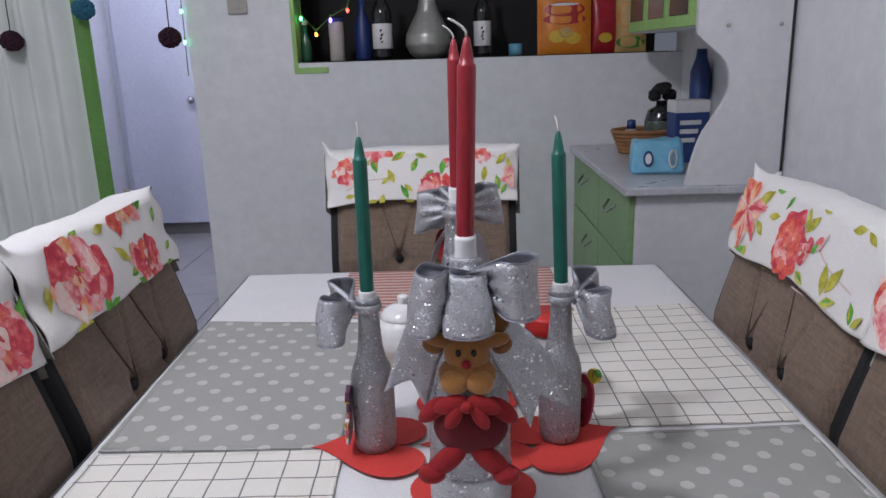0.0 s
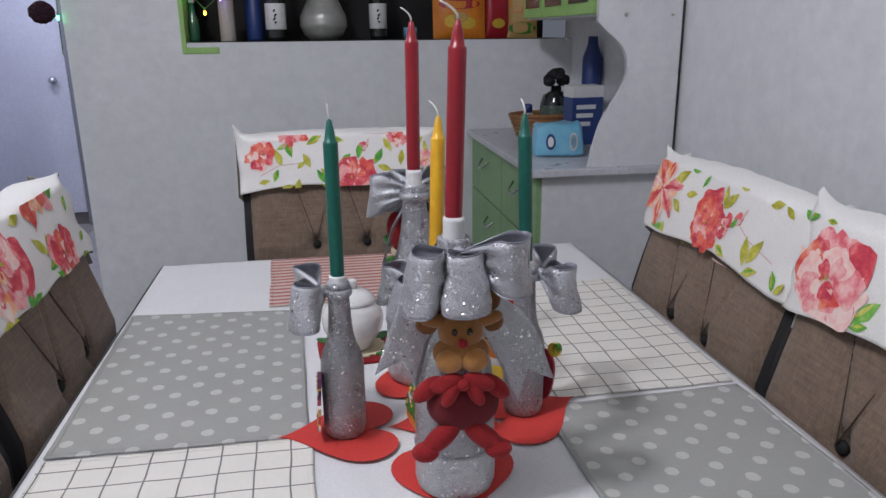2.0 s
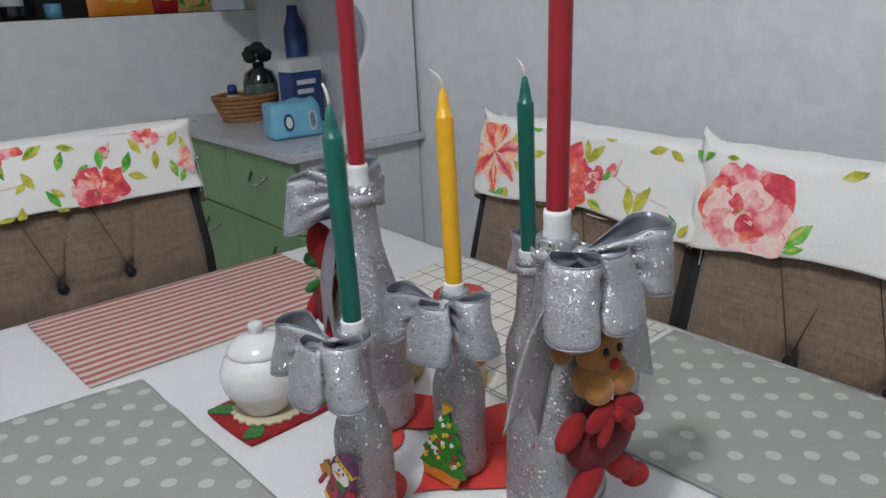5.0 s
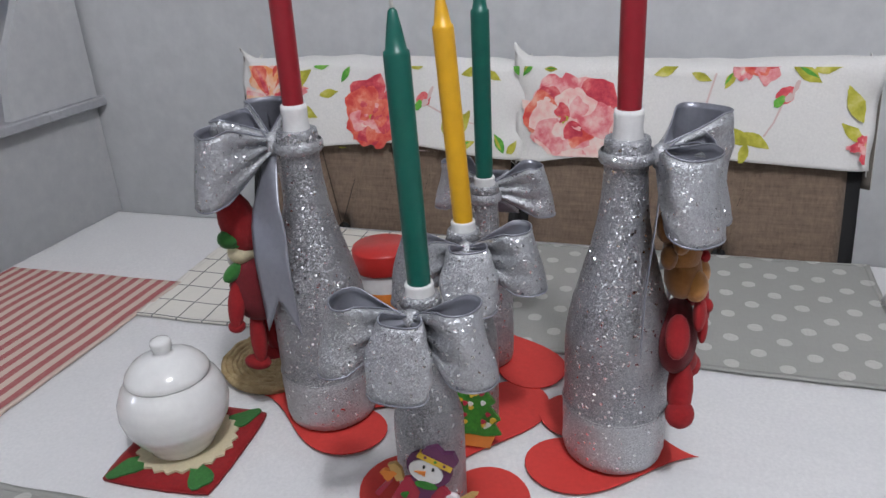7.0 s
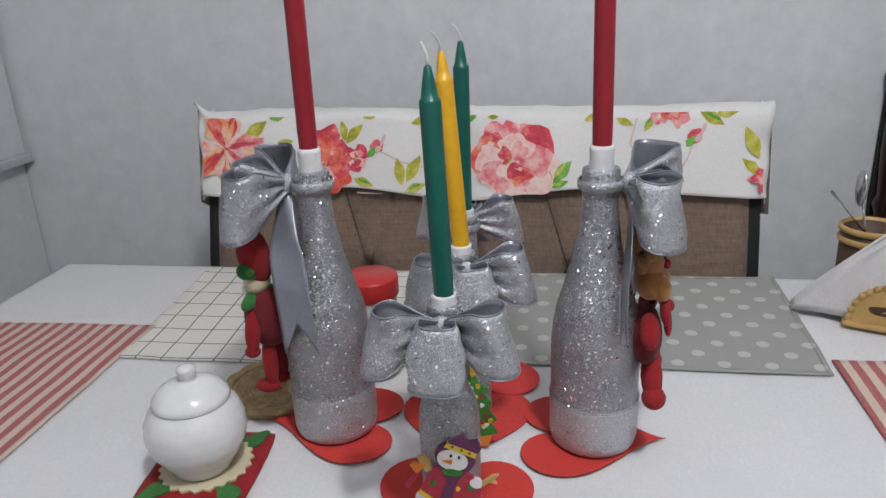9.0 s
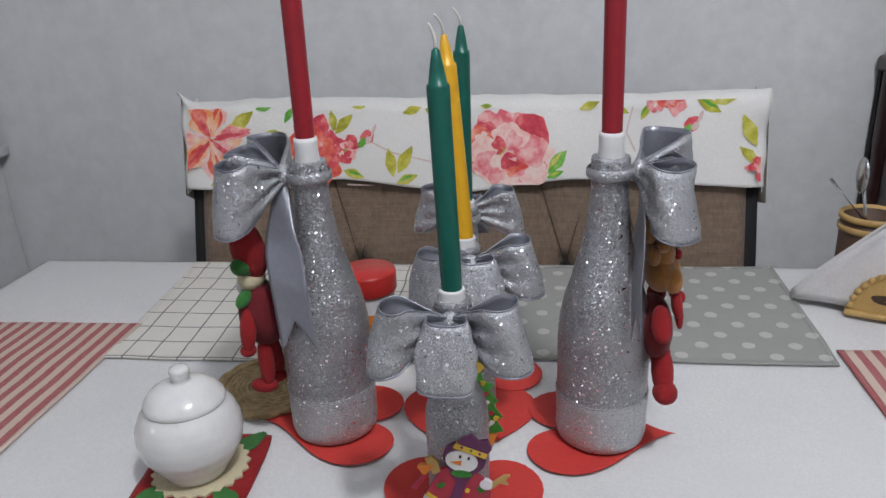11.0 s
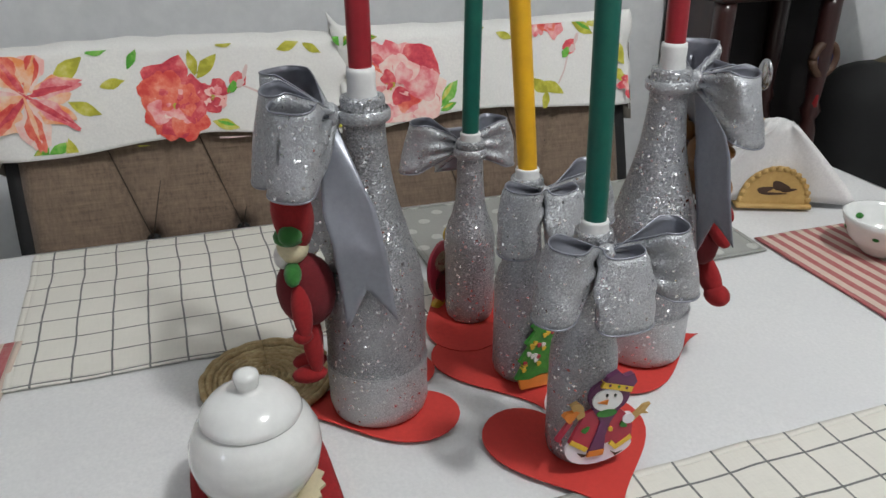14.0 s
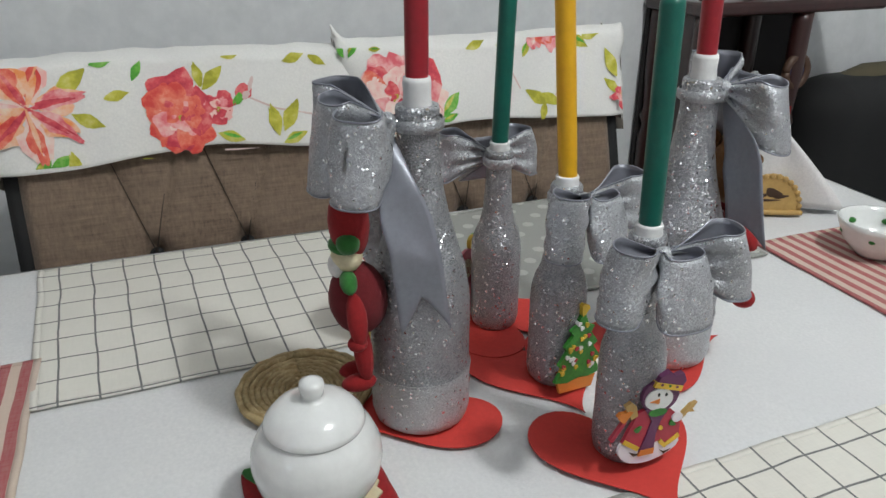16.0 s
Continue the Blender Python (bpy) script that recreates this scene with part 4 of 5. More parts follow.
def wrap_noise(bm, amount, seed):
    for v in bm.verts:
        d = amount * (noise.noise((v.co.x * 60 + seed, v.co.y * 60, v.co.z * 45)) + 0.5 * noise.noise((v.co.x * 150 + seed, v.co.y * 150, v.co.z * 110)))
        v.co.x *= 1 + d / 0.04
        v.co.y *= 1 + d / 0.04


def refine(profile, step=0.005):
    out = [profile[0]]
    for (r0, z0), (r1, z1) in zip(profile, profile[1:]):
        n = max(1, int(abs(z1 - z0) / step))
        out += [(r0 + (r1 - r0) * k / n, z0 + (z1 - z0) * k / n) for k in range(1, n + 1)]
    return out


def heart(size, n=60):
    pts = []
    for k in range(n):
        a = k * math.tau / n
        x = 16 * math.sin(a) ** 3
        y = 13 * math.cos(a) - 5 * math.cos(2 * a) - 2 * math.cos(3 * a) - math.cos(4 * a)
        pts.append((x / 32 * size, (y + 2) / 30 * size))
    return pts


def paper_heart(x, y, tip_angle, size, lift):
    """Cut paper heart; its tip points to tip_angle."""
    bm = bmesh.new()
    top = [bm.verts.new((px, py * 1.05, 0.0012 + 0.0006 * noise.noise((px * 20 + x * 9, py * 20, 4)))) for px, py in heart(size)]
    low = [bm.verts.new((v.co.x, v.co.y, v.co.z - 0.0009)) for v in top]
    bm.faces.new(top)
    bm.faces.new(low[::-1])
    for i in range(len(top)):
        j = (i + 1) % len(top)
        bm.faces.new((low[i], low[j], top[j], top[i]))
    bmesh.ops.recalc_face_normals(bm, faces=bm.faces[:])
    ob = part("paper_heart", bm, RED_PAPER, smooth=False)
    ob.matrix_basis = pose(x, y, TOP + lift, 0, 0, tip_angle + 90)
    return tagged(ob, "flat red paper heart under a silver bottle", "paper heart", "red paper hearts")


def ribbon_loop(d, n, length, half, bulge, start=(0, 0, 0), taper=0.15, pinch=0.16):
    """A loop of wide ribbon that stands on edge, pinched at the knot; gives the band and its two stitched edges."""
    d = Vector(d).normalized()
    n = (Vector(n) - Vector(n).dot(d) * d).normalized()
    w = Vector((0, 0, 1)) - 0.06 * Vector((d.x, d.y, 0))
    start = Vector(start)

    def fn(u, v):
        a = u * math.tau
        out = math.sin(a / 2)
        s = 2 * v - 1
        draw = 1 - taper * (0.5 + 0.5 * s) ** 1.5
        p = start + d * length * draw * out ** 1.1 + n * bulge * draw * math.sin(a) * (0.30 + 0.70 * out)
        ww = half * (pinch + (1 - pinch) * min(1.0, 1.45 * out) ** 1.1)
        gather = 0.20 * half * math.sin(s * 9 + 1.0) * (1 - out) ** 1.5
        soft = 0.06 * half * math.sin(u * 15 + s * 3 + length * 200) + 0.11 * half * noise.noise((u * 5 + length * 90, s * 2, half * 50))
        return p + w * ww * s + n * (gather + soft) * (1 if u < 0.5 else -1)
    edges = bmesh.new()
    for v in (0, 1):
        tube([fn(k / 36, v) for k in range(37)], 0.0008, 5, edges)
    return sheet(fn, 44, 12, 0.0007), edges


def ribbon_tail(path, side, half):
    path = [Vector(p) for p in path]
    side = Vector(side).normalized()

    def fn(u, v):
        s = 2 * u - 1
        f = v * (1 - 0.16 * (1 - abs(s))) * (len(path) - 1)
        i = min(int(f), len(path) - 2)
        p = path[i].lerp(path[i + 1], f - i)
        g = min(1.0, 0.25 + 1.6 * v)
        return p + side * half * g * s + Vector((0, 0, 0.003 * math.sin(v * 9 + s * 2)))
    return sheet(fn, 10, 26, 0.0007)


def make_bow(parent, knot_z, neck, scale, loops, tails):
    """A glitter ribbon bow; -y is its outer side."""
    k = bmesh.new()
    blob(k, (0, -neck - 0.006, knot_z), (0.010 * scale, 0.008, 0.011 * scale))
    for v in k.verts:
        v.co.x *= 1 + 0.25 * math.sin(v.co.z * 900)
    bow = part("bow", k, RIBBON, parent, "silver glitter ribbon bow")
    for d, n, length, half, bulge, taper in loops:
        band, edges = ribbon_loop(d, n, length * scale, half * scale, bulge * scale, (0, -neck - 0.006, knot_z), taper)
        loop = part("bow_loop", band, [RIBBON, SATIN], bow)
        part("stitched_edge", edges, SATIN, loop)
    for path, side, half in tails:
        pts = [(x * scale, -neck - 0.008 + y * scale, knot_z + z * scale) for x, y, z in path]
        part("bow_tail", ribbon_tail(pts, side, half * scale), [SATIN, RIBBON], bow)
    part("neck_band", lathe([(neck + 0.001, knot_z - 0.005), (neck + 0.0025, knot_z - 0.003), (neck + 0.0025, knot_z + 0.003), (neck + 0.001, knot_z + 0.005)], 28), RIBBON, bow)
    return bow


def make_candle(parent_name, base, tip, radius, wax, colour, bend):
    base, tip = Vector(base), Vector(tip)
    d = tip - base
    c = thing("candle", f"unlit {colour} taper candle with a white wick in a bottle", "candle", Matrix.Translation(base), "candles in the bottles")
    prof = [(0.0, -0.02), (radius * 0.97, -0.02), (radius * 0.97, 0.0), (radius, 0.02), (radius, d.length - 0.030), (radius * 0.96, d.length - 0.0275), (radius * 0.80, d.length - 0.0265), (radius * 0.62, d.length - 0.016), (radius * 0.34, d.length - 0.003), (0.0, d.length)]
    body = lathe(refine(prof, 0.012), 26)
    turn = d.to_track_quat("Z", "Y").to_matrix().to_4x4()
    bmesh.ops.transform(body, matrix=turn, verts=body.verts)
    part("wax", body, wax, c)
    q = [d + Vector((bend[0] * s * s, bend[1] * s * s, 0.016 * s)) for s in (-0.2, 0.2, 0.5, 0.75, 1.0)]
    part("wick", tube(q, [0.0013, 0.0013, 0.0013, 0.0012, 0.0009], 7), WICK, c, "white cotton wick")
    return c


def make_bottle(x, y, big, face, seed, label, scale_bow, loops, tails, candle):
    t = thing("decorated_bottle", label, "bottle", pose(x, y, TOP + 0.0034, 0, 0, face + 90), "silver bottles with candles")
    prof = refine(BIG if big else SMALL)
    bm = lathe(prof, 56)
    wrap_noise(bm, 0.0005, seed)
    if big:
        for f in bm.faces:
            if f.calc_center_median().z < 0.055:
                f.material_index = 1
    part("glass", bm, [GLASS_SILVER, GLASS_LIGHT], t, "bottle coated in silver glitter")
    h = prof[-1][1]
    up = 0.022 if big else 0.008
    r = 0.0108 if big else 0.0101
    tp = lathe([(r + 0.001, h - 0.004), (r + 0.0012, h), (r + 0.0003, h + up * 0.4), (r + 0.0008, h + up * 0.8), (r, h + up), (r - 0.002, h + up)], 28)
    wrap_noise(tp, 0.0005, seed + 3)
    part("candle_collar", tp, TAPE, t, "white tape round the candle's foot")
    if big:
        part("glass_seam", lathe([(0.0460, 0.0555), (0.0468, 0.0562), (0.0460, 0.0570)], 48), GLASS_LIGHT, t)
    make_bow(t, 0.2815 if big else 0.196, 0.0195 if big else 0.0148, scale_bow, loops, tails)
    wax, colour, tip, bend = candle
    make_candle("", (x, y, TOP + 0.0034 + h + up), tip, 0.0094 if big else 0.0088, wax, colour, bend)
    return t


S3 = [((-0.82, -0.52, -0.30), (-0.52, 0.82, 0), 0.070, 0.029, 0.027, 0.15), ((0.84, -0.50, -0.04), (-0.50, -0.84, 0), 0.076, 0.029, 0.029, 0.0), ((0.02, -0.90, -0.34), (-1, 0, 0), 0.058, 0.027, 0.029, 0.25)]
S3B = [((-0.82, -0.54, 0.0), (-0.54, 0.82, 0), 0.076, 0.029, 0.026, 0.1), ((0.74, -0.62, -0.18), (-0.62, -0.74, 0), 0.076, 0.031, 0.027, 0.1), ((0.0, -0.90, -0.18), (-1, 0, 0), 0.066, 0.034, 0.030, 0.15)]
T2 = [([(0, 0, 0), (-0.034, 0.002, -0.045), (-0.054, 0.006, -0.09), (-0.068, 0.006, -0.138)], (0.92, 0.05, -0.38), 0.024), ([(0, 0, 0), (0.030, -0.014, -0.05), (0.062, -0.012, -0.10), (0.085, -0.006, -0.155)], (0.85, 0.2, 0.45), 0.025)]
T2B = [([(0, 0, 0), (-0.028, -0.006, -0.05), (-0.042, -0.010, -0.10), (-0.046, -0.012, -0.165)], (0.55, 0.75, 0.1), 0.018), ([(0, 0, 0), (0.028, 0.002, -0.05), (0.045, 0.010, -0.10), (0.050, 0.016, -0.165)], (-0.25, -1, 0), 0.021)]
S4 = [((-0.92, -0.38, -0.08), (-0.38, 0.92, 0), 0.080, 0.031, 0.025, 0.15), ((0.92, -0.38, -0.02), (-0.38, -0.92, 0), 0.080, 0.031, 0.025, 0.15), ((0.0, -0.88, -0.36), (-1, 0, 0), 0.054, 0.028, 0.035, 0.28)]

RB, RF, GL, GR, YB = (0.104, 1.153), (0.110, 0.870), (-0.012, 1.004), (0.232, 1.018), (0.111, 1.006)
make_bottle(*RB, True, 90, 1, "tall silver glitter bottle with red candle and felt elf", 1.0, S3B, T2B, (RED_WAX, "red", (0.105, 1.152, 1.283), (-0.014, 0.0)))
make_bottle(*RF, True, -90, 5, "tall silver glitter bottle with red candle and plush reindeer", 1.0, S3, T2, (RED_WAX, "red", (0.116, 0.872, 1.280), (-0.018, 0.0)))
make_bottle(*GL, False, 180, 9, "small silver glitter bottle holding a green candle, with a snowman plaque", 0.86, S4, [], (GREEN_WAX, "green", (-0.012, 1.009, 1.172), (-0.002, 0.004)))
make_bottle(*GR, False, 0, 13, "small silver glitter bottle holding a green candle, with a painted plaque", 0.86, S4, [], (GREEN_WAX, "green", (0.226, 1.016, 1.171), (-0.003, 0.008)))
make_bottle(*YB, False, 200, 17, "small silver glitter bottle holding a yellow candle, with a tree plaque", 0.86, S4, [], (YELLOW_WAX, "yellow", (0.119, 1.020, 1.171), (-0.010, 0.006)))

paper_heart(0.110, 1.158, 92, 0.150, 0.0022)
paper_heart(0.113, 0.872, -90, 0.150, 0.0022)
paper_heart(-0.020, 1.004, 180, 0.152, 0.0032)
paper_heart(0.242, 1.014, 21, 0.150, 0.0022)
paper_heart(0.122, 1.010, 182, 0.150, 0.0012)


# ---- what is tied to the bottles ----
def plush_reindeer(m):
    """One plain mesh in felt colours; -y is its front."""
    bm = bmesh.new()
    blob(bm, (0.002, 0, 0.012), (0.036, 0.016, 0.028), 1, seg=20)
    for s in (-1, 1):
        blob(bm, (s * 0.033, -0.004, 0.030), (0.018, 0.009, 0.009), 0, (0, s * 40, 0))
        blob(bm, (s * 0.021, -0.005, -0.021), (0.025, 0.010, 0.011), 0, (0, s * 40, 0))
        blob(bm, (s * 0.036, -0.006, -0.035), (0.014, 0.011, 0.010), 0)
        blob(bm, (s * 0.015, -0.018, 0.041), (0.017, 0.005, 0.009), 0, (0, s * 18, 0))
        blob(bm, (s * 0.012, -0.020, 0.030), (0.007, 0.004, 0.014), 0, (0, s * -30, 0))
        blob(bm, (s * 0.029, 0.004, 0.115), (0.011, 0.007, 0.013), 2, (0, s * 25, 0))
        blob(bm, (s * 0.016, 0.004, 0.109), (0.010, 0.006, 0.009), 2, (0, s * 10, 0))
        blob(bm, (s * 0.032, 0.002, 0.093), (0.011, 0.006, 0.009), 2, (0, s * -20, 0))
        blob(bm, (s * 0.025, -0.006, 0.100), (0.016, 0.006, 0.007), 3, (0, s * -12, 0))
        blob(bm, (s * 0.012, -0.015, 0.062), (0.0135, 0.009, 0.012), 4)
        blob(bm, (s * 0.0072, -0.0185, 0.0915), (0.0028, 0.0022, 0.0036), 5, seg=8)
    blob(bm, (0, -0.005, 0.089), (0.022, 0.014, 0.023), 3, seg=18)
    blob(bm, (0, -0.005, 0.067), (0.028, 0.014, 0.018), 3, seg=18)
    blob(bm, (0, -0.0205, 0.081), (0.0050, 0.0038, 0.0046), 0, seg=10)
    blob(bm, (0, -0.022, 0.040), (0.006, 0.005, 0.006), 0, seg=10)
    ob = part("plush_reindeer", bm, [FELT_RED, FELT_DARK, FELT_BROWN, FELT_TAN, FELT_GOLD, SHINY_BLACK])
    ob.matrix_basis = m
    return tagged(ob, "plush reindeer in brown and red felt hanging on a bottle", "plush toy")


def felt_elf(m):
    bm = bmesh.new()
    blob(bm, (0, 0, 0.02), (0.021, 0.021, 0.034), 5, seg=18)
    blob(bm, (0, -0.004, 0.062), (0.015, 0.011, 0.014), 2)
    blob(bm, (0.003, 0, 0.092), (0.016, 0.014, 0.034), 0, (0, 8, 0))
    blob(bm, (0, -0.004, 0.073), (0.018, 0.012, 0.006), 1)
    blob(bm, (0, -0.012, 0.054), (0.011, 0.006, 0.010), 3)
    for s in (-1, 1):
        blob(bm, (s * 0.015, -0.003, 0.080), (0.009, 0.008, 0.010), 1, (0, s * 28, 0))
        blob(bm, (s * 0.014, -0.006, 0.045), (0.013, 0.006, 0.007), 1, (0, s * 20, 0))
        blob(bm, (s * 0.022, -0.004, 0.014), (0.007, 0.007, 0.024), 0, (0, s * -16, 0))
        blob(bm, (s * 0.025, -0.006, -0.008), (0.007, 0.007, 0.007), 0)
        blob(bm, (s * 0.008, -0.002, -0.030), (0.007, 0.007, 0.030), 0, (0, s * -6, 0))
        blob(bm, (s * 0.009, -0.008, -0.060), (0.008, 0.013, 0.008), 0)
    blob(bm, (-0.026, -0.006, 0.066), (0.007, 0.007, 0.007), 0)
    for k in range(3):
        blob(bm, (0, -0.014, 0.036 - k * 0.014), (0.0025, 0.002, 0.0025), 4, seg=8)
    ob = part("felt_elf", bm, [FELT_RED, FELT_GREEN, CREAM, WHITE_FELT, SHINY_BLACK, FELT_DARK])
    ob.matrix_basis = m
    return tagged(ob, "red and green felt elf hanging on a bottle", "felt doll")


plush_reindeer(pose(RF[0] - 0.002, RF[1] - 0.049, TOP + 0.1166, -4, 0, -4) @ Matrix.Scale(1.08, 4))
felt_elf(pose(RB[0] - 0.014, RB[1] + 0.058, TOP + 0.124, 4, 0, 172) @ Matrix.Diagonal((1.15, 1.2, 0.97, 1)))


def plaque(name, m, label, layers):
    """Flat painted wooden cut-out: layers of (outline, front depth, material, part name)."""
    t = thing(name, label, "plaque", m)
    for pname, outline, depth, material in layers:
        bm = slab(outline, 0, depth)
        bmesh.ops.recalc_face_normals(bm, faces=bm.faces[:])
        part(pname, bm, material, t, smooth=False)
    return t


def oval(cx, cy, rx, ry, n=20, ang=0.0, bulge=0.0):
    out = []
    for k in range(n):
        a = k * math.tau / n
        r = 1 + bulge * math.sin(3 * a + 1)
        x, y = rx * r * math.cos(a), ry * r * math.sin(a)
        out.append((cx + x * math.cos(ang) - y * math.sin(ang), cy + x * math.sin(ang) + y * math.cos(ang)))
    return out


def poly(*p):
    return list(p)


snow_layers = [
    ("base", oval(0, 0.016, 0.033, 0.016, 24, 0.1, 0.05), 0.0030, LILAC),
    ("coat", poly((-0.030, 0.022), (-0.024, 0.040), (-0.020, 0.052), (-0.008, 0.058), (0.010, 0.058), (0.022, 0.050), (0.030, 0.040), (0.032, 0.026), (0.018, 0.016), (0.010, 0.022), (0.0, 0.018), (-0.012, 0.014)), 0.0036, CRIMSON),
    ("coat_trim", poly((-0.030, 0.022), (-0.012, 0.013), (-0.010, 0.017), (-0.028, 0.026)), 0.0044, YELLOW_PRINT),
    ("coat_trim", poly((0.010, 0.020), (0.018, 0.014), (0.033, 0.025), (0.030, 0.029), (0.018, 0.019), (0.012, 0.024)), 0.0044, YELLOW_PRINT),
    ("scarf", poly((-0.014, 0.056), (0.012, 0.056), (0.006, 0.044), (0.004, 0.030), (0.006, 0.014), (-0.010, 0.012), (-0.006, 0.030), (-0.004, 0.044)), 0.0048, PURPLE_PRINT),
    ("scarf_fringe", poly((-0.010, 0.008), (0.006, 0.010), (0.006, 0.016), (-0.009, 0.014)), 0.0054, ORANGE_PRINT),
    ("hood", oval(0.0, 0.069, 0.020, 0.017, 20), 0.0040, PURPLE_PRINT),
    ("face", oval(-0.002, 0.066, 0.015, 0.011, 20), 0.0052, WHITE_PRINT),
    ("hat", poly((-0.010, 0.078), (0.018, 0.074), (0.023, 0.084), (0.018, 0.092), (0.010, 0.089), (0.003, 0.094), (-0.006, 0.088)), 0.0056, PURPLE_PRINT),
    ("hat_band", poly((-0.012, 0.079), (0.019, 0.074), (0.020, 0.079), (-0.010, 0.084)), 0.0064, YELLOW_PRINT),
    ("nose", poly((-0.012, 0.064), (-0.002, 0.062), (-0.002, 0.067)), 0.0062, ORANGE_PRINT),
    ("eye", oval(-0.004, 0.071, 0.0012, 0.0018, 8), 0.0060, SHINY_BLACK),
    ("eye", oval(0.004, 0.071, 0.0012, 0.0018, 8), 0.0060, SHINY_BLACK),
    ("arm", poly((0.026, 0.044), (0.038, 0.058), (0.044, 0.060), (0.040, 0.053), (0.044, 0.050), (0.036, 0.050), (0.029, 0.041)), 0.0040, LIGHTWOOD),
    ("arm", poly((-0.026, 0.046), (-0.036, 0.060), (-0.030, 0.064), (-0.024, 0.060), (-0.020, 0.050)), 0.0040, LIGHTWOOD),
    ("cane", poly((-0.044, 0.026), (-0.040, 0.024), (-0.030, 0.044), (-0.033, 0.047)), 0.0034, CRIMSON),
    ("cane_bow", oval(-0.034, 0.050, 0.007, 0.005, 10, 0.5, 0.3), 0.0044, ORANGE_PRINT),
    ("hat_spot", oval(-0.004, 0.0815, 0.0013, 0.0013, 8), 0.0070, PURPLE_PRINT),
    ("hat_spot", oval(0.005, 0.080, 0.0013, 0.0013, 8), 0.0070, TREE_GREEN),
    ("hat_spot", oval(0.013, 0.0785, 0.0013, 0.0013, 8), 0.0070, PURPLE_PRINT),
    ("scarf_knot", oval(0.0, 0.053, 0.010, 0.004, 14, 0.1), 0.0054, TREE_GREEN),
    ("holly", oval(-0.017, 0.036, 0.004, 0.0025, 10, 0.7, 0.2), 0.0050, TREE_GREEN),
    ("holly", oval(0.020, 0.040, 0.004, 0.0025, 10, -0.5, 0.2), 0.0050, TREE_GREEN),
    ("mitten", oval(0.024, 0.046, 0.006, 0.005, 12), 0.0050, LILAC),
    ("smile", poly((0.014, 0.012), (0.020, 0.007), (0.027, 0.012), (0.020, 0.0095)), 0.0036, BURNT),
    ("button", oval(0.008, 0.036, 0.0022, 0.0022, 10), 0.0052, YELLOW_PRINT),
    ("smile", poly((-0.020, 0.012), (-0.014, 0.007), (-0.007, 0.009), (-0.013, 0.010)), 0.0036, BURNT),
]


def stand(x, y, z, facing, lean=0.0, roll=0.0):
    """Upright pose whose front (+z of the layers) looks to facing."""
    return pose(x, y, z, 0, 0, facing + 90) @ pose(0, 0, 0, 90 - lean, 0, 0) @ pose(0, 0, 0, 0, 0, roll)


plaque("snowman_plaque", stand(GL[0] - 0.0322, GL[1] + 0.002, TOP + 0.0150, 180, 4, -10) @ Matrix.Scale(0.92, 4), "painted wooden snowman with purple hat and red coat", snow_layers)
tri_tree = poly((0, 0.088), (0.007, 0.072), (0.016, 0.068), (0.012, 0.062), (0.022, 0.050), (0.017, 0.046), (0.028, 0.032), (0.022, 0.028), (0.030, 0.016), (0.014, 0.013), (0, 0.015), (-0.014, 0.012), (-0.030, 0.015), (-0.022, 0.028), (-0.027, 0.033), (-0.017, 0.046), (-0.021, 0.051), (-0.011, 0.062), (-0.015, 0.067), (-0.007, 0.072))
tree_layers = [("tree", tri_tree, 0.004, TREE_GREEN), ("pot", poly((-0.022, 0.002), (0.020, 0.0), (0.024, 0.013), (-0.026, 0.014)), 0.0034, ORANGE_PRINT), ("star", oval(0, 0.088, 0.005, 0.006, 10, 0, 0.3), 0.005, YELLOW_PRINT)]
r2 = random.Random(8)
for k in range(30):
    v = r2.uniform(0.018, 0.074)
    u = r2.uniform(-1, 1) * (0.026 * (0.09 - v) / 0.07)
    tree_layers.append(("bauble", oval(u, v, 0.0024, 0.0024, 9, 0, 0.2), 0.0052, r2.choice([YELLOW_PRINT, YELLOW_PRINT, CRIMSON, WHITE_PRINT])))
plaque("tree_plaque", stand(YB[0] - 0.0325, YB[1] - 0.006, TOP + 0.0050, 192, 4, -5), "painted wooden fir tree with yellow and red baubles", tree_layers)
gift_layers = [("board", oval(0, 0.042, 0.024, 0.038, 22, 0, 0.06), 0.004, CRIMSON), ("face", oval(0, 0.056, 0.014, 0.012), 0.005, CREAM), ("belly", oval(0, 0.028, 0.016, 0.018), 0.005, BURNT), ("pompon", oval(-0.020, 0.082, 0.010, 0.010), 0.005, YELLOW_PRINT), ("leaf", oval(-0.024, 0.084, 0.006, 0.008), 0.006, TREE_GREEN), ("foot", oval(0.010, 0.006, 0.010, 0.005), 0.006, YELLOW_PRINT)]
plaque("painted_plaque", stand(GR[0] + 0.028, GR[1] + 0.020, TOP + 0.0045, 35, -4, 0), "painted wooden figure plaque in red and yellow", gift_layers)


# ---- sugar bowl, coasters and the snack jar ----
SB = (0.012, 1.270)
mat_ob = thing("felt_coaster", "rectangular red felt coaster with holly leaves and cream fringe", "coaster", pose(0.016, 1.268, TOP, 0, 0, 4))
fb = bmesh.new()
sheet(lambda u, v: ((u - 0.5) * 0.125 * (1 - 0.05 * (2 * v - 1) ** 4), (v - 0.5) * 0.115 * (1 - 0.05 * (2 * u - 1) ** 4), 0.0055 + 0.001 * noise.noise((u * 9, v * 9, 3)) - 0.002 * max(abs(2 * u - 1), abs(2 * v - 1)) ** 8), 24, 24, 0.004, fb)
part("felt", fb, [FELT_RED, FELT_RED], mat_ob)
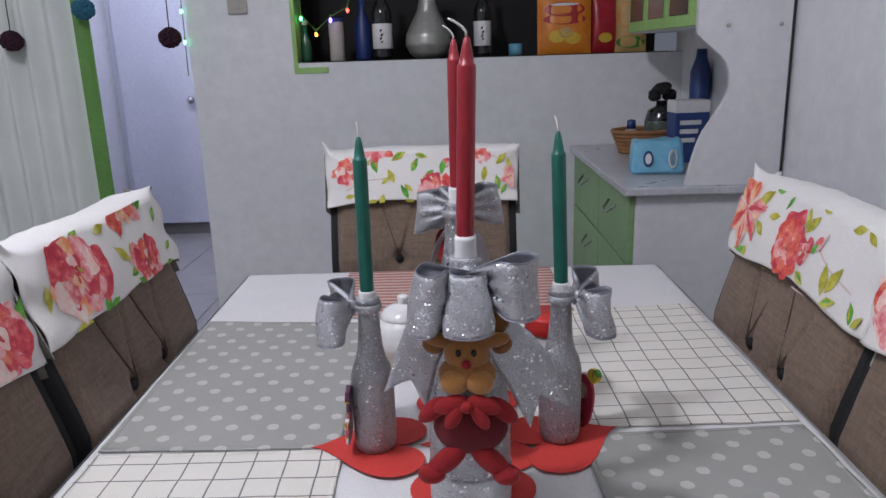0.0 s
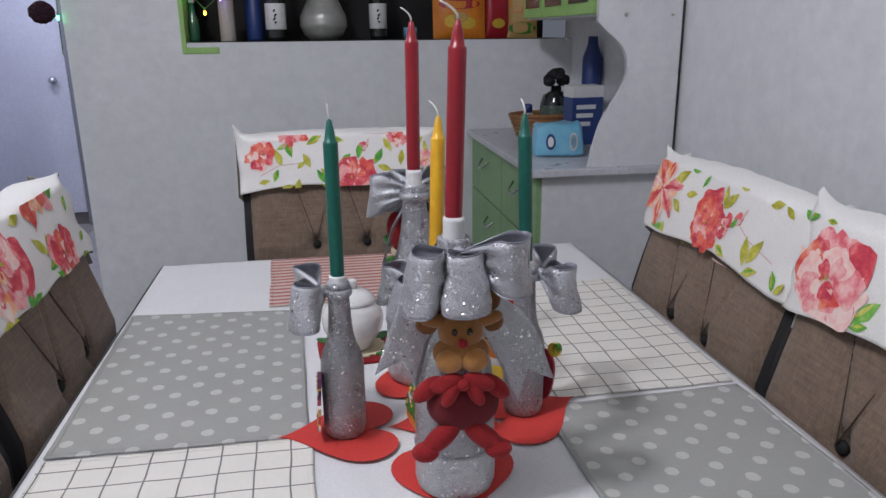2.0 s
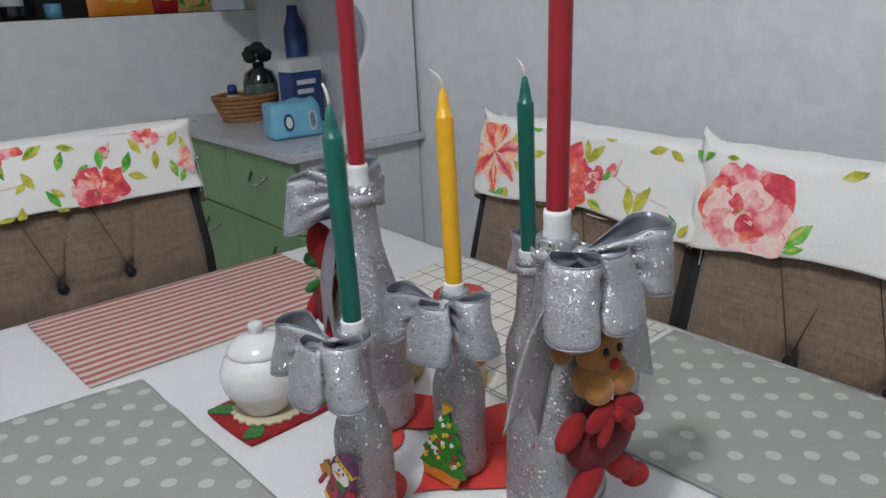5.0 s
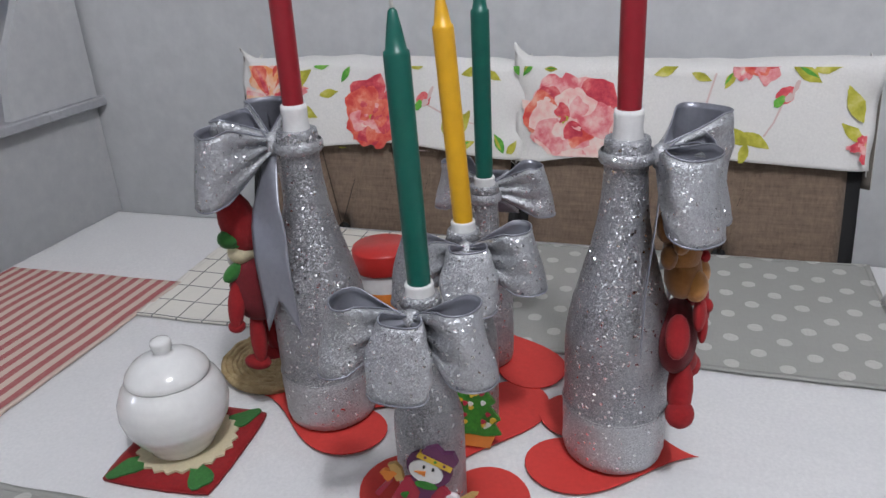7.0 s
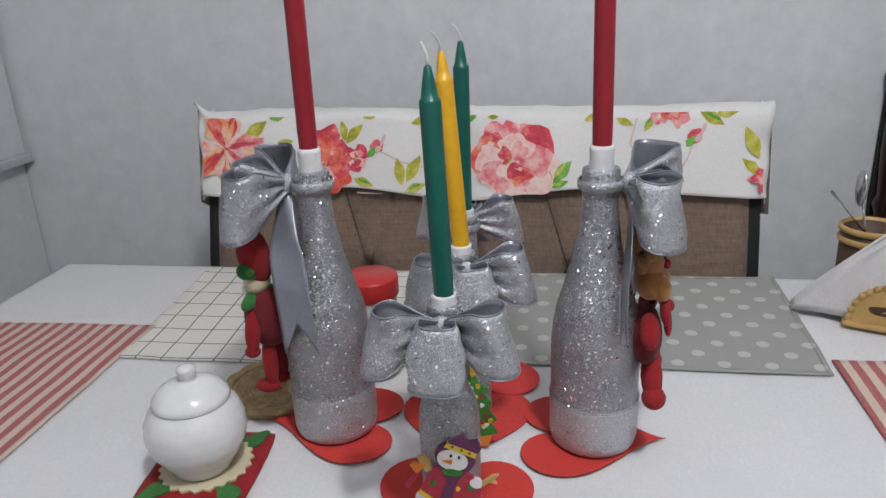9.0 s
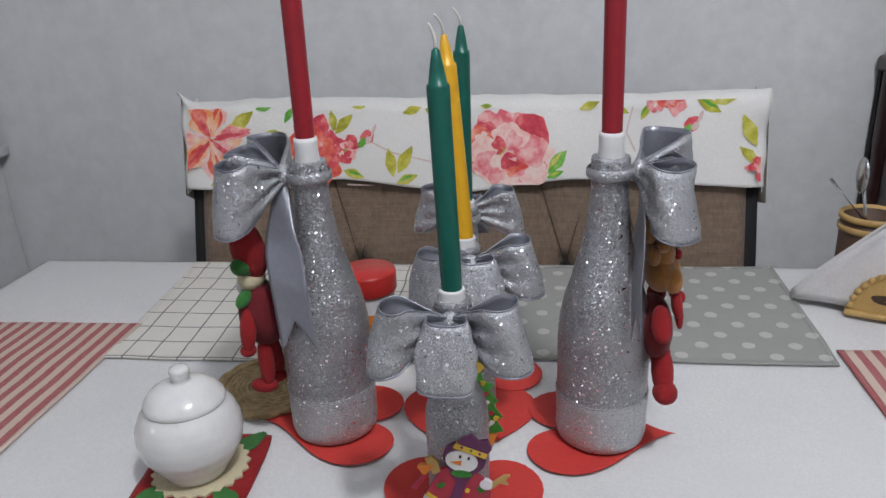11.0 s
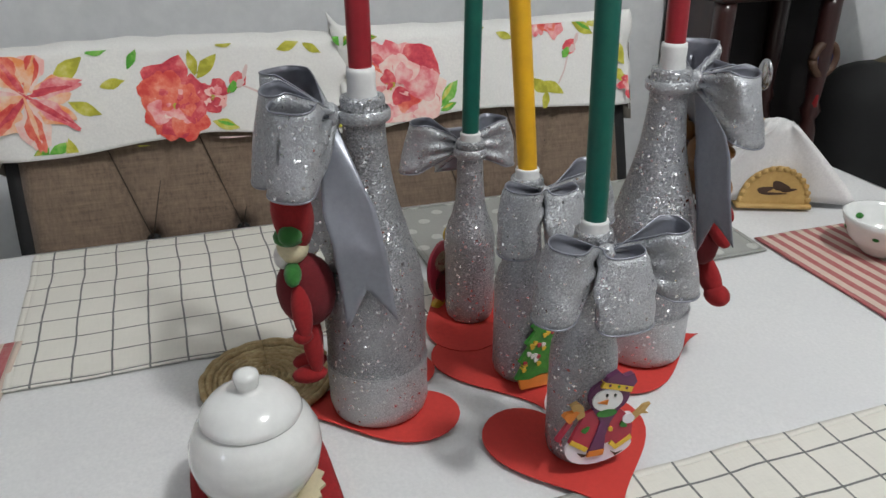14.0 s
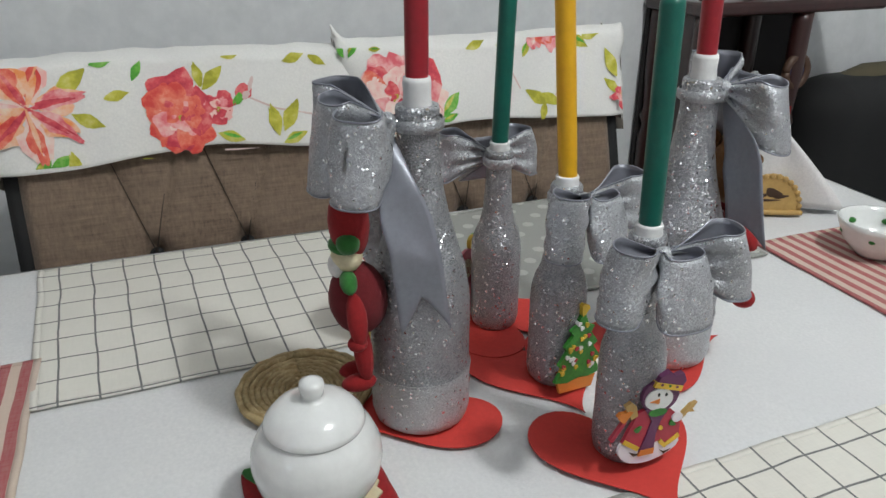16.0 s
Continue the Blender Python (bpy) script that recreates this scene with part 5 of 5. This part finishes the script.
for cx, cy, a in ((0.045, 0.038, 0.7), (-0.045, 0.036, 2.4), (0.043, -0.036, -0.7), (-0.044, -0.038, 0.6)):
    part("holly_leaf", slab(oval(cx, cy, 0.018, 0.011, 18, a, 0.18), 0.0058, 0.0075), FELT_GREEN, mat_ob, "green felt holly leaf", smooth=False)
part("fringe", slab([(0.044 * (1 + 0.10 * (k % 2)) * math.cos(k * math.tau / 44), 0.044 * (1 + 0.10 * (k % 2)) * math.sin(k * math.tau / 44)) for k in range(44)], 0.0060, 0.0084), CREAM, mat_ob, "cream zigzag fringe", smooth=False)
bowl = thing("sugar_bowl", "white porcelain sugar bowl with a knobbed lid on a felt coaster", "sugar bowl", pose(*SB, TOP + 0.0084) @ Matrix.Diagonal((0.99, 0.99, 0.91, 1)))
part("body", lathe(refine([(0, 0.0), (0.028, 0.0), (0.031, 0.003), (0.034, 0.010), (0.0415, 0.022), (0.0485, 0.036), (0.0512, 0.051), (0.0500, 0.064), (0.0448, 0.077), (0.0385, 0.085), (0.0375, 0.0865), (0.0, 0.0865)], 0.004), 48), PORCELAIN, bowl)
lid = part("lid", lathe(refine([(0.0, 0.0868), (0.0385, 0.0868), (0.0392, 0.0885), (0.0376, 0.093), (0.031, 0.1015), (0.022, 0.107), (0.011, 0.110), (0.0078, 0.111), (0.0078, 0.1135)], 0.004), 48), PORCELAIN, bowl)
part("knob", lathe([(0.0074, 0.1125), (0.0088, 0.116), (0.0098, 0.123), (0.0090, 0.1265), (0.005, 0.1282), (0.0, 0.1285)], 28), PORCELAIN, lid)

straw = thing("straw_coaster", "round woven straw coaster lying on the cloth", "coaster", pose(0.172, 1.252, TOP + 0.002))
part("base", lathe([(0, 0.0), (0.064, 0.0), (0.064, 0.003), (0, 0.003)], 40), STRAW, straw)
for k in range(11):
    r = 0.004 + k * 0.0060
    coil = [Vector((r * math.cos(a * math.tau / 48), r * math.sin(a * math.tau / 48), 0.0045 + (0.0025 if k > 8 else 0.0) + 0.0009 * math.sin(a * 2.1 + k * 1.7))) for a in range(48)]
    for q in coil:
        q += Vector((noise.noise((q.x * 150, q.y * 150, k)), noise.noise((q.x * 150, q.y * 150, k + 9)), 0)) * 0.0012
    part("straw_coil", tube(coil + coil[:1], 0.0036, 7), STRAW, straw)

jar = thing("snack_jar", "small round snack jar with red lid and orange label", "jar", pose(0.232, 1.138, TOP + 0.0045))
part("body", lathe([(0, 0), (0.029, 0), (0.031, 0.004), (0.031, 0.100), (0.029, 0.106), (0, 0.106)], 32), WHITE_PRINT, jar)
part("label", lathe([(0.0312, 0.035), (0.0316, 0.036), (0.0316, 0.082), (0.0312, 0.083)], 32), ORANGE_PRINT, jar, "orange printed label")
part("foot_band", lathe([(0.0312, 0.002), (0.0318, 0.003), (0.0318, 0.022), (0.0312, 0.023)], 32), YELLOW_PRINT, jar, "yellow band")
part("lid", lathe([(0, 0.104), (0.033, 0.104), (0.0345, 0.107), (0.0345, 0.127), (0.033, 0.130), (0, 0.130)], 32), paint("red_lid", (0.55, 0.03, 0.025), rough=0.35), jar, "red plastic lid")


# ---- napkin holder, cutlery pot, glass bowl ----
hold = thing("napkin_holder", "arched light-wood napkin holder full of white napkins", "napkin holder", pose(0.410, 0.462, TOP + 0.003, 0, 0, -113))
arch = [(0.052 * math.cos(a * math.pi / 20), 0.058 * math.sin(a * math.pi / 20)) for a in range(21)]
for s in (-1, 1):
    bm = slab(arch, -0.004, 0.004)
    bmesh.ops.recalc_face_normals(bm, faces=bm.faces[:])
    o = part("arch_board", bm, LIGHTWOOD, hold, smooth=False)
    o.matrix_local = Matrix.Translation((0, s * 0.022, 0.008)) @ Euler((radians(90), 0, 0)).to_matrix().to_4x4()
    for k in range(15):
        a = (k + 0.5) * math.pi / 15
        b = bmesh.new()
        blob(b, (0.050 * math.cos(a), s * 0.026, 0.008 + 0.056 * math.sin(a)), (0.0048, 0.003, 0.0048), seg=8)
        part("rim_bead", b, LIGHTWOOD, hold)
    bm = bmesh.new()
    for q in ((-0.016, 0.022, 0.012, 0.005, 0.2), (0.006, 0.028, 0.014, 0.007, -0.3), (0.018, 0.022, 0.012, 0.003, 0.1), (-0.004, 0.016, 0.020, 0.002, 0.0)):
        slab([(x, z) for x, z in oval(*q[:4], 14, q[4], 0.15)], 0, 0.0008, bm)
    o2 = part("burnt_drawing", bm, BURNT, hold, "dark burnt-in ornament", smooth=False)
    o2.matrix_local = Matrix.Translation((0, s * 0.0265 + (0.0008 if s < 0 else 0), 0.008)) @ Euler((radians(90), 0, 0)).to_matrix().to_4x4()
part("base", box(-0.056, 0.056, -0.032, 0.032, 0, 0.008, 0.003), LIGHTWOOD, hold)
for k in range(7):
    y = -0.015 + k * 0.005
    def nap(u, v, y=y, k=k):
        x = (u - 0.5) * (0.25 * (1 - v ** 1.1) + 0.03 * v) + 0.004 * math.sin(k * 2.0)
        return (x, y + 0.010 * (y / 0.02) * v + 0.003 * math.sin(u * 12 + k), 0.009 + v * (0.122 + 0.004 * math.sin(k * 3.1)) - 0.004 * abs(2 * u - 1))
    part("napkin", sheet(nap, 14, 10, 0.0012), [PAPER, PAPER], hold, "folded white paper napkin")

pot = thing("cutlery_pot", "brown pot with light rim holding spoons", "cutlery pot", pose(0.512, 0.462, TOP + 0.003))
part("pot_body", lathe([(0, 0), (0.036, 0), (0.040, 0.01), (0.041, 0.105), (0.038, 0.105), (0.036, 0.012), (0, 0.012)], 32), BROWN_POT, pot)
for z in (0.090, 0.106):
    part("pot_rim", lathe([(0.0405, z - 0.005), (0.0440, z - 0.003), (0.0440, z + 0.003), (0.0405, z + 0.005), (0.038, z)], 32), LIGHTWOOD, pot, "light wood hoop")
for k, (dx, dy, lean) in enumerate(((0.020, 0.0, (0.02, 0.10)), (-0.012, 0.012, (-0.01, 0.03)), (0.0, -0.016, (0.01, -0.05)))):
    tip = (dx + lean[0], dy + lean[1] * 0.5, 0.15)
    sp = tube([(dx * 0.5, dy * 0.5, 0.014), (dx, dy, 0.09), tip], [0.002, 0.002, 0.0024], 8)
    if k:
        blob(sp, (tip[0] + lean[0] * 0.2, tip[1] + lean[1] * 0.2, 0.172), (0.017, 0.006, 0.026))
    part("spoon", sp, STEEL, pot, "steel spoon")

gb = thing("glass_bowl", "small white bowl with green pattern on the striped placemat", "bowl", pose(0.213, 0.440, TOP + 0.0035))
part("bowl_body", lathe(refine([(0, 0.0), (0.024, 0.0), (0.028, 0.004), (0.045, 0.022), (0.054, 0.044), (0.056, 0.052), (0.0535, 0.052), (0.051, 0.044), (0.042, 0.024), (0.024, 0.008), (0, 0.007)], 0.005), 40), PORCELAIN, gb)
for k in range(6):
    a = k * math.tau / 6
    b = bmesh.new()
    blob(b, (0.046 * math.cos(a), 0.046 * math.sin(a), 0.034), (0.006, 0.006, 0.004), seg=8)
    part("leaf_motif", b, FELT_GREEN, gb, "green painted motif")


# ---- the dark shelf stand and the armchair by the east wall ----
SX0 = 0.84
stand_t = thing("shelf_stand", "dark red-brown wooden stand with turned posts and two shelves", "shelf stand")
post_prof = refine([(0, 0), (0.022, 0), (0.024, 0.03), (0.016, 0.05), (0.022, 0.08), (0.022, 0.16), (0.015, 0.18), (0.021, 0.20), (0.014, 0.23), (0.020, 0.34), (0.024, 0.42), (0.016, 0.46), (0.023, 0.48), (0.016, 0.50), (0.021, 0.60), (0.022, 0.70), (0.015, 0.73), (0.023, 0.75), (0.016, 0.77), (0.022, 0.86), (0.022, 1.0), (0, 1.0)], 0.02)
for x, y in ((SX0 + 0.03, 0.24), (1.025, 0.24), (SX0 + 0.03, -0.03), (1.025, -0.03)):
    part("post", lathe(post_prof, 20, at=(x, y, 0)), DARKWOOD, stand_t)
    part("upper_post", lathe([(r * 0.9, z * 0.62 + 1.032) for r, z in post_prof], 20, at=(x, y, 0)), DARKWOOD, stand_t)
part("shelf_board", box(SX0, RIGHT - 0.006, -0.030, 0.27, 0.30, 0.33, 0.008, 3), DARKWOOD, stand_t, smooth=False)
for z in (1.0, 1.652):
    part("shelf_board", box(SX0, RIGHT - 0.006, -0.25, 0.27, z, z + 0.03, 0.010, 3), DARKWOOD, stand_t, smooth=False)
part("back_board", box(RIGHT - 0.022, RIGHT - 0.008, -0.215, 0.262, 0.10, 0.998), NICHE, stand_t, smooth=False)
part("side_board", box(SX0 + 0.055, 1.0, 0.232, 0.244, 0.332, 0.998), DARKWOOD, stand_t, smooth=False)
wr = thing("hanging_wreath", "small round brown wreath ornament with a red tassel", "wreath", pose(SX0 + 0.02, -0.03, 0.868))
part("ring", tube([(0, 0.030 * math.cos(k * math.tau / 24), 0.034 * math.sin(k * math.tau / 24)) for k in range(25)], 0.010, 8), BROWN_POT, wr)
part("disc", lathe([(0, -0.003), (0.024, -0.003), (0.024, 0.003), (0, 0.003)], 24), NAVY, wr, m=Euler((0, radians(90), 0)).to_matrix().to_4x4())
part("tassel", tube([(0, 0, -0.045), (0, 0.002, -0.07), (0, 0.002, -0.12)], [0.003, 0.007, 0.010], 8), FELT_RED, wr, "red tassel")
part("string", tube([(0, 0, 0.04), (0, 0, 0.131)], 0.0015, 6), FELT_RED, wr)
arm = thing("armchair", "black armchair with an olive top edge beside the table", "armchair", pose(0.93, -0.455, 0, 0, 0, 0))
part("back", box(-0.10, 0.10, -0.32, 0.32, 0.14, 0.835, 0.095, 6), BLACK, arm)
part("top_edge", tube([(-0.02, -0.30, 0.79), (0.0, -0.16, 0.822), (0.0, 0.12, 0.822), (0.0, 0.27, 0.78)], 0.035, 12), OLIVE, arm, "olive fabric edge")
part("seat", box(-0.50, -0.08, -0.30, 0.30, 0.14, 0.44, 0.06, 5), BLACK, arm)
for x in (-0.45, 0.05):
    for y in (-0.25, 0.25):
        part("leg", lathe([(0, 0), (0.02, 0), (0.024, 0.15), (0, 0.15)], 12, at=(x, y, 0)), DARKWOOD, arm)


# ---- shelf niche: bottles, packets, small lights ----
SZ = SILL + 0.001
NY = BACK + 0.10


def wine_bottle(x, y, body, label_text, h=0.30, r=0.037):
    t = thing("wine_bottle", label_text, "bottle", pose(x, y, SZ), "bottles in the niche")
    part("glass", lathe(refine([(0, 0), (r * 0.9, 0), (r, 0.006), (r, h * 0.6), (r * 0.8, h * 0.68), (r * 0.4, h * 0.76), (r * 0.36, h * 0.95), (r * 0.42, h * 0.96), (r * 0.42, h), (0, h)], 0.01), 28), body, t)
    part("label", lathe([(r + 0.0006, 0.045), (r + 0.0012, 0.046), (r + 0.0012, 0.145), (r + 0.0006, 0.146)], 28), WHITE_PRINT, t, "white paper label")
    bm = bmesh.new()
    for k, (z, w) in enumerate(((0.118, 0.012), (0.100, 0.016), (0.086, 0.014), (0.072, 0.010))):
        slab(oval(-0.003 + 0.004 * (k % 2), z, w * 0.5, 0.004, 10, 0.9), 0, 0.0008, bm)
    o = part("label_mark", bm, SHINY_BLACK, t, "dark drawing on the label", smooth=False)
    o.matrix_local = Matrix.Translation((0, -r - 0.0014, 0)) @ Euler((radians(90), 0, 0)).to_matrix().to_4x4()
    return t


wine_bottle(-0.179, NY, DARK_BOTTLE, "dark wine bottle with a white label in the niche", 0.32, 0.041)
wine_bottle(0.245, NY + 0.06, DARK_BOTTLE, "dark wine bottle with a white label in the niche", 0.31, 0.036)
gbot = thing("green_bottle", "small green glass bottle in the niche", "bottle", pose(-0.506, NY, SZ), "bottles in the niche")
part("glass", lathe([(0, 0), (0.022, 0), (0.024, 0.01), (0.024, 0.08), (0.012, 0.11), (0.010, 0.15), (0, 0.15)], 24), GREEN_GLASS, gbot)
part("cap", lathe([(0.0, 0.15), (0.012, 0.15), (0.012, 0.17), (0, 0.17)], 16), WHITE_PRINT, gbot)
beige = thing("canister", "tall dull beige canister in the niche", "canister", pose(-0.373, NY, SZ), "bottles in the niche")
part("tin", lathe([(0, 0), (0.030, 0), (0.031, 0.004), (0.031, 0.155), (0.029, 0.16), (0, 0.16)], 28), BEIGE, beige)
part("lid", lathe([(0, 0.16), (0.032, 0.16), (0.032, 0.175), (0, 0.178)], 28), NAVY, beige)
dk = thing("dark_bottle", "dark blue bottle in the niche", "bottle", pose(-0.27, NY + 0.08, SZ), "bottles in the niche")
part("glass", lathe([(0, 0), (0.034, 0), (0.036, 0.01), (0.036, 0.15), (0.014, 0.20), (0.013, 0.27), (0, 0.27)], 24), NAVY, dk)
vase = thing("gourd_vase", "silver pear-shaped vase in the niche", "vase", pose(0.014, NY, SZ) @ Matrix.Scale(1.13, 4))
part("vase_body", lathe(refine([(0, 0), (0.045, 0), (0.070, 0.018), (0.086, 0.05), (0.083, 0.085), (0.064, 0.125), (0.042, 0.165), (0.030, 0.21), (0.027, 0.26), (0.030, 0.29), (0, 0.29)], 0.008), 40), SILVER_VASE, vase)


def packet(name, x, y, w, h, d, material, label, turn, marks):
    t = thing(name, label, "food packet", pose(x, y, SZ, -6, 0, turn), "packets in the niche")
    def fn(u, v):
        sx = 2 * u - 1
        puff = d * (1 - sx ** 4) * math.sin(math.pi * min(1, max(0, v))) ** 0.6
        return (sx * w / 2, -puff, v * h)
    bm = sheet(fn, 16, 18, 0.0)
    sheet(lambda u, v: (fn(1 - u, v)[0], -fn(1 - u, v)[1], v * h), 16, 18, 0.0, bm)
    part("bag", bm, material, t)
    for cx, cz, rx, rz, mm in marks:
        b = bmesh.new()
        vs = [b.verts.new((px, fn(px / w + 0.5, pz / h)[1] - 0.0015, pz)) for px, pz in oval(cx, cz, rx, rz, 18)]
        b.faces.new(vs)
        part("printed_mark", b, mm, t, smooth=False)
    return t


packet("snack_packet", 0.59, NY + 0.02, 0.225, 0.27, 0.03, ORANGE_PACK, "orange and red cracker packet leaning in the niche", -4, [(0, 0.18, 0.085, 0.03, RED_PACK), (0, 0.14, 0.09, 0.022, RED_PACK), (-0.03, 0.07, 0.035, 0.026, YELLOW_PRINT), (0.035, 0.062, 0.034, 0.024, YELLOW_PRINT), (0.005, 0.085, 0.03, 0.022, LIGHTWOOD), (0, 0.20, 0.06, 0.006, WHITE_PRINT)])
packet("snack_packet", 0.765, NY + 0.05, 0.12, 0.27, 0.03, RED_PACK, "glossy red snack packet standing in the niche", 8, [(0.0, 0.06, 0.03, 0.02, YELLOW_PRINT), (0.0, 0.16, 0.04, 0.04, CRIMSON)])
packet("snack_packet", 0.875, NY + 0.04, 0.13, 0.26, 0.03, LIGHTWOOD, "tan and green snack packet standing in the niche", -10, [(0.0, 0.04, 0.06, 0.025, TREE_GREEN), (-0.02, 0.15, 0.035, 0.05, ORANGE_PRINT), (0.0, 0.22, 0.05, 0.01, WHITE_PRINT)])
can = thing("blue_tin", "small blue tin in the niche", "tin", pose(0.395, NY + 0.16, SZ))
part("tin", lathe([(0, 0), (0.03, 0), (0.03, 0.05), (0, 0.05)], 20), BLUE_PACK, can)


def led(x, y, z, material, label):
    t = thing("fairy_light", label, "fairy light", pose(x, y, z), "string of fairy lights")
    b = bmesh.new()
    blob(b, (0, 0, 0), (0.006, 0.006, 0.009), seg=10)
    part("bulb", b, material, t)
    part("socket", tube([(0, 0, 0.008), (0, 0.004, 0.022)], 0.0035, 8), GREEN_TRIM, t)


for x, y, z, mm, nm in ((-0.505, BACK + 0.03, 1.415, GLOW_GREEN, "green"), (-0.385, BACK + 0.04, 1.405, GLOW_VIOLET, "violet"), (-0.31, BACK + 0.02, 1.440, GLOW_RED, "red"), (-0.45, BACK + 0.05, 1.350, GLOW_AMBER, "amber"), (N0 - 0.012, BACK - 0.012, 1.455, GLOW_GREEN, "green"), (N0 - 0.012, BACK - 0.012, 1.335, GLOW_GREEN, "green")):
    led(x, y, z, mm, f"small glowing {nm} fairy light on a dark wire")
wire = [(N0 - 0.012, BACK - 0.010, 2.05), (N0 - 0.010, BACK - 0.010, 1.41), (N0 - 0.014, BACK - 0.010, 1.20)]
tagged(part("light_wire", tube(wire, 0.002, 6), GREEN_TRIM), "thin green wire of the fairy lights on the wall end", "wire")
wire2 = [(-0.51, BACK + 0.035, 1.9), (-0.505, BACK + 0.035, 1.43), (-0.45, BACK + 0.055, 1.365), (-0.385, BACK + 0.045, 1.42), (-0.31, BACK + 0.025, 1.455), (-0.22, BACK + 0.03, 1.9)]
tagged(part("light_wire", tube(wire2, 0.002, 6), GREEN_TRIM), "thin green wire of the fairy lights in the niche", "wire")

# ---- on the worktop ----
CT = CZ + 0.001
bk = thing("wicker_basket", "brown wicker basket with wrapped things on the worktop", "basket", pose(0.835, 2.97, CT))
for k in range(6):
    part("wicker_ring", tube([((0.085 + 0.006 * k) * math.cos(a * math.tau / 36), (0.065 + 0.005 * k) * math.sin(a * math.tau / 36), 0.008 + k * 0.015 + 0.002 * math.sin(a * math.pi)) for a in range(37)], 0.0085, 6), WICKER, bk)
part("basket_base", lathe([(0, 0), (0.08, 0), (0.08, 0.006), (0, 0.006)], 30), WICKER, bk)
bt = thing("black_bottle", "black bottle with a green and white label standing in the basket", "bottle", pose(0.905, 2.98, CT + 0.008))
part("bottle_body", lathe(refine([(0, 0), (0.056, 0), (0.06, 0.01), (0.06, 0.12), (0.05, 0.15), (0.022, 0.165), (0.02, 0.185), (0, 0.185)], 0.01), 30), DARK_BOTTLE, bt)
part("label", lathe([(0.0604, 0.05), (0.0612, 0.052), (0.0612, 0.11), (0.0604, 0.112)], 30), paint("dull_label", (0.16, 0.20, 0.18), (0.05, 0.08, 0.06), big=60), bt, "dull green label")
cb2 = bmesh.new()
for k in range(9):
    blob(cb2, (0.03 * math.cos(k * 2.4), 0.03 * math.sin(k * 2.4), 0.20 + 0.012 * (k % 4)), (0.025, 0.02, 0.018), seg=10)
part("black_bow", cb2, BLACK, bt, "crumpled black bow on the cap")
sm = thing("blue_cap_bottle", "small bottle with a blue cap in the basket", "bottle", pose(0.79, 2.97, CT + 0.008))
part("body", lathe([(0, 0), (0.022, 0), (0.022, 0.08), (0, 0.09)], 20), BEIGE, sm)
part("cap", lathe([(0, 0.085), (0.018, 0.085), (0.016, 0.115), (0, 0.12)], 16), NAVY, sm)
wp = thing("wipes_pack", "light blue plastic pack with printed marks on the worktop", "pack", pose(0.757, 2.49, CT, 0, 0, -8))


pk = box(-0.085, 0.085, -0.045, 0.045, 0, 0.118, 0.016, 3)
bmesh.ops.subdivide_edges(pk, edges=pk.edges[:], cuts=3, use_grid_fill=True)
for v in pk.verts:
    f = v.co.z / 0.118
    v.co.z *= 0.90
    v.co.y += 0.018 * f + 0.009 * noise.noise((v.co.x * 30, v.co.z * 30, 1))
    v.co.x *= 1 - 0.10 * f
    v.co.z += 0.014 * noise.noise((v.co.x * 25, v.co.y * 25, 4)) * f
part("wrapper", pk, BLUE_PACK, wp)
for cx, rx, rz, mm in ((-0.03, 0.016, 0.026, NAVY), (-0.03, 0.010, 0.017, WHITE_PRINT), (0.045, 0.014, 0.030, WHITE_PRINT), (0.045, 0.010, 0.024, BLUE_PACK)):
    o = part("printed_mark", slab(oval(0, 0, rx, rz, 18), 0, 0.0008 + (0.0006 if mm in (WHITE_PRINT, BLUE_PACK) and rx < 0.018 else 0)), mm, wp, smooth=False)
    o.matrix_local = Matrix.Translation((cx, -0.0425, 0.050)) @ Euler((radians(82), 0, 0)).to_matrix().to_4x4()
bx = thing("blue_box", "blue and white tall carton behind the panel", "carton", pose(0.925, 2.72, CT, 0, 0, 6))
part("carton", box(-0.06, 0.06, -0.04, 0.04, 0, 0.21, 0.003), NAVY, bx, smooth=False)
part("white_top", box(-0.061, 0.061, -0.041, 0.041, 0.17, 0.212, 0.003), WHITE_PRINT, bx, smooth=False)
for k in range(3):
    part("print_bar", box(-0.045, 0.03 - 0.01 * k, -0.0425, -0.0405, 0.13 - k * 0.03, 0.145 - k * 0.03), WHITE_PRINT, bx, "white bar of unreadable print", smooth=False)
bb = thing("blue_bottle", "tall navy-blue bottle standing on the worktop", "bottle", pose(1.02, 2.90, CT))
part("bottle_body", lathe([(0, 0), (0.035, 0), (0.037, 0.01), (0.037, 0.30), (0.02, 0.35), (0.018, 0.38), (0, 0.38)], 24), NAVY, bb)

for x in (0.868, 1.012):
    sc = tagged(part("screw", lathe([(0, 0), (0.006, 0), (0.006, 0.003), (0, 0.004)], 12), BEIGE), "small screw head in the white panel", "screw", "panel screws")
    sc.matrix_basis = Matrix.Translation((x, CY - 0.0, 1.312)) @ Euler((radians(90), 0, 0)).to_matrix().to_4x4()

# ---- floor tiles ----
tile_mesh = None
for i in range(-6, 3):
    for j in range(-5, 14):
        x, y = i * 0.4, j * 0.4
        if not (LEFT < x + 0.2 < RIGHT):
            continue
        if tile_mesh is None:
            tb = box(0.002, 0.398, 0.002, 0.398, -0.006, 0.0, 0.0015, 1)
            o = part("tile", tb, FLOOR, floor, smooth=False)
            tile_mesh = o.data
        else:
            o = new("tile", tile_mesh)
            o.parent = floor
        o.location = (x, y, 0)
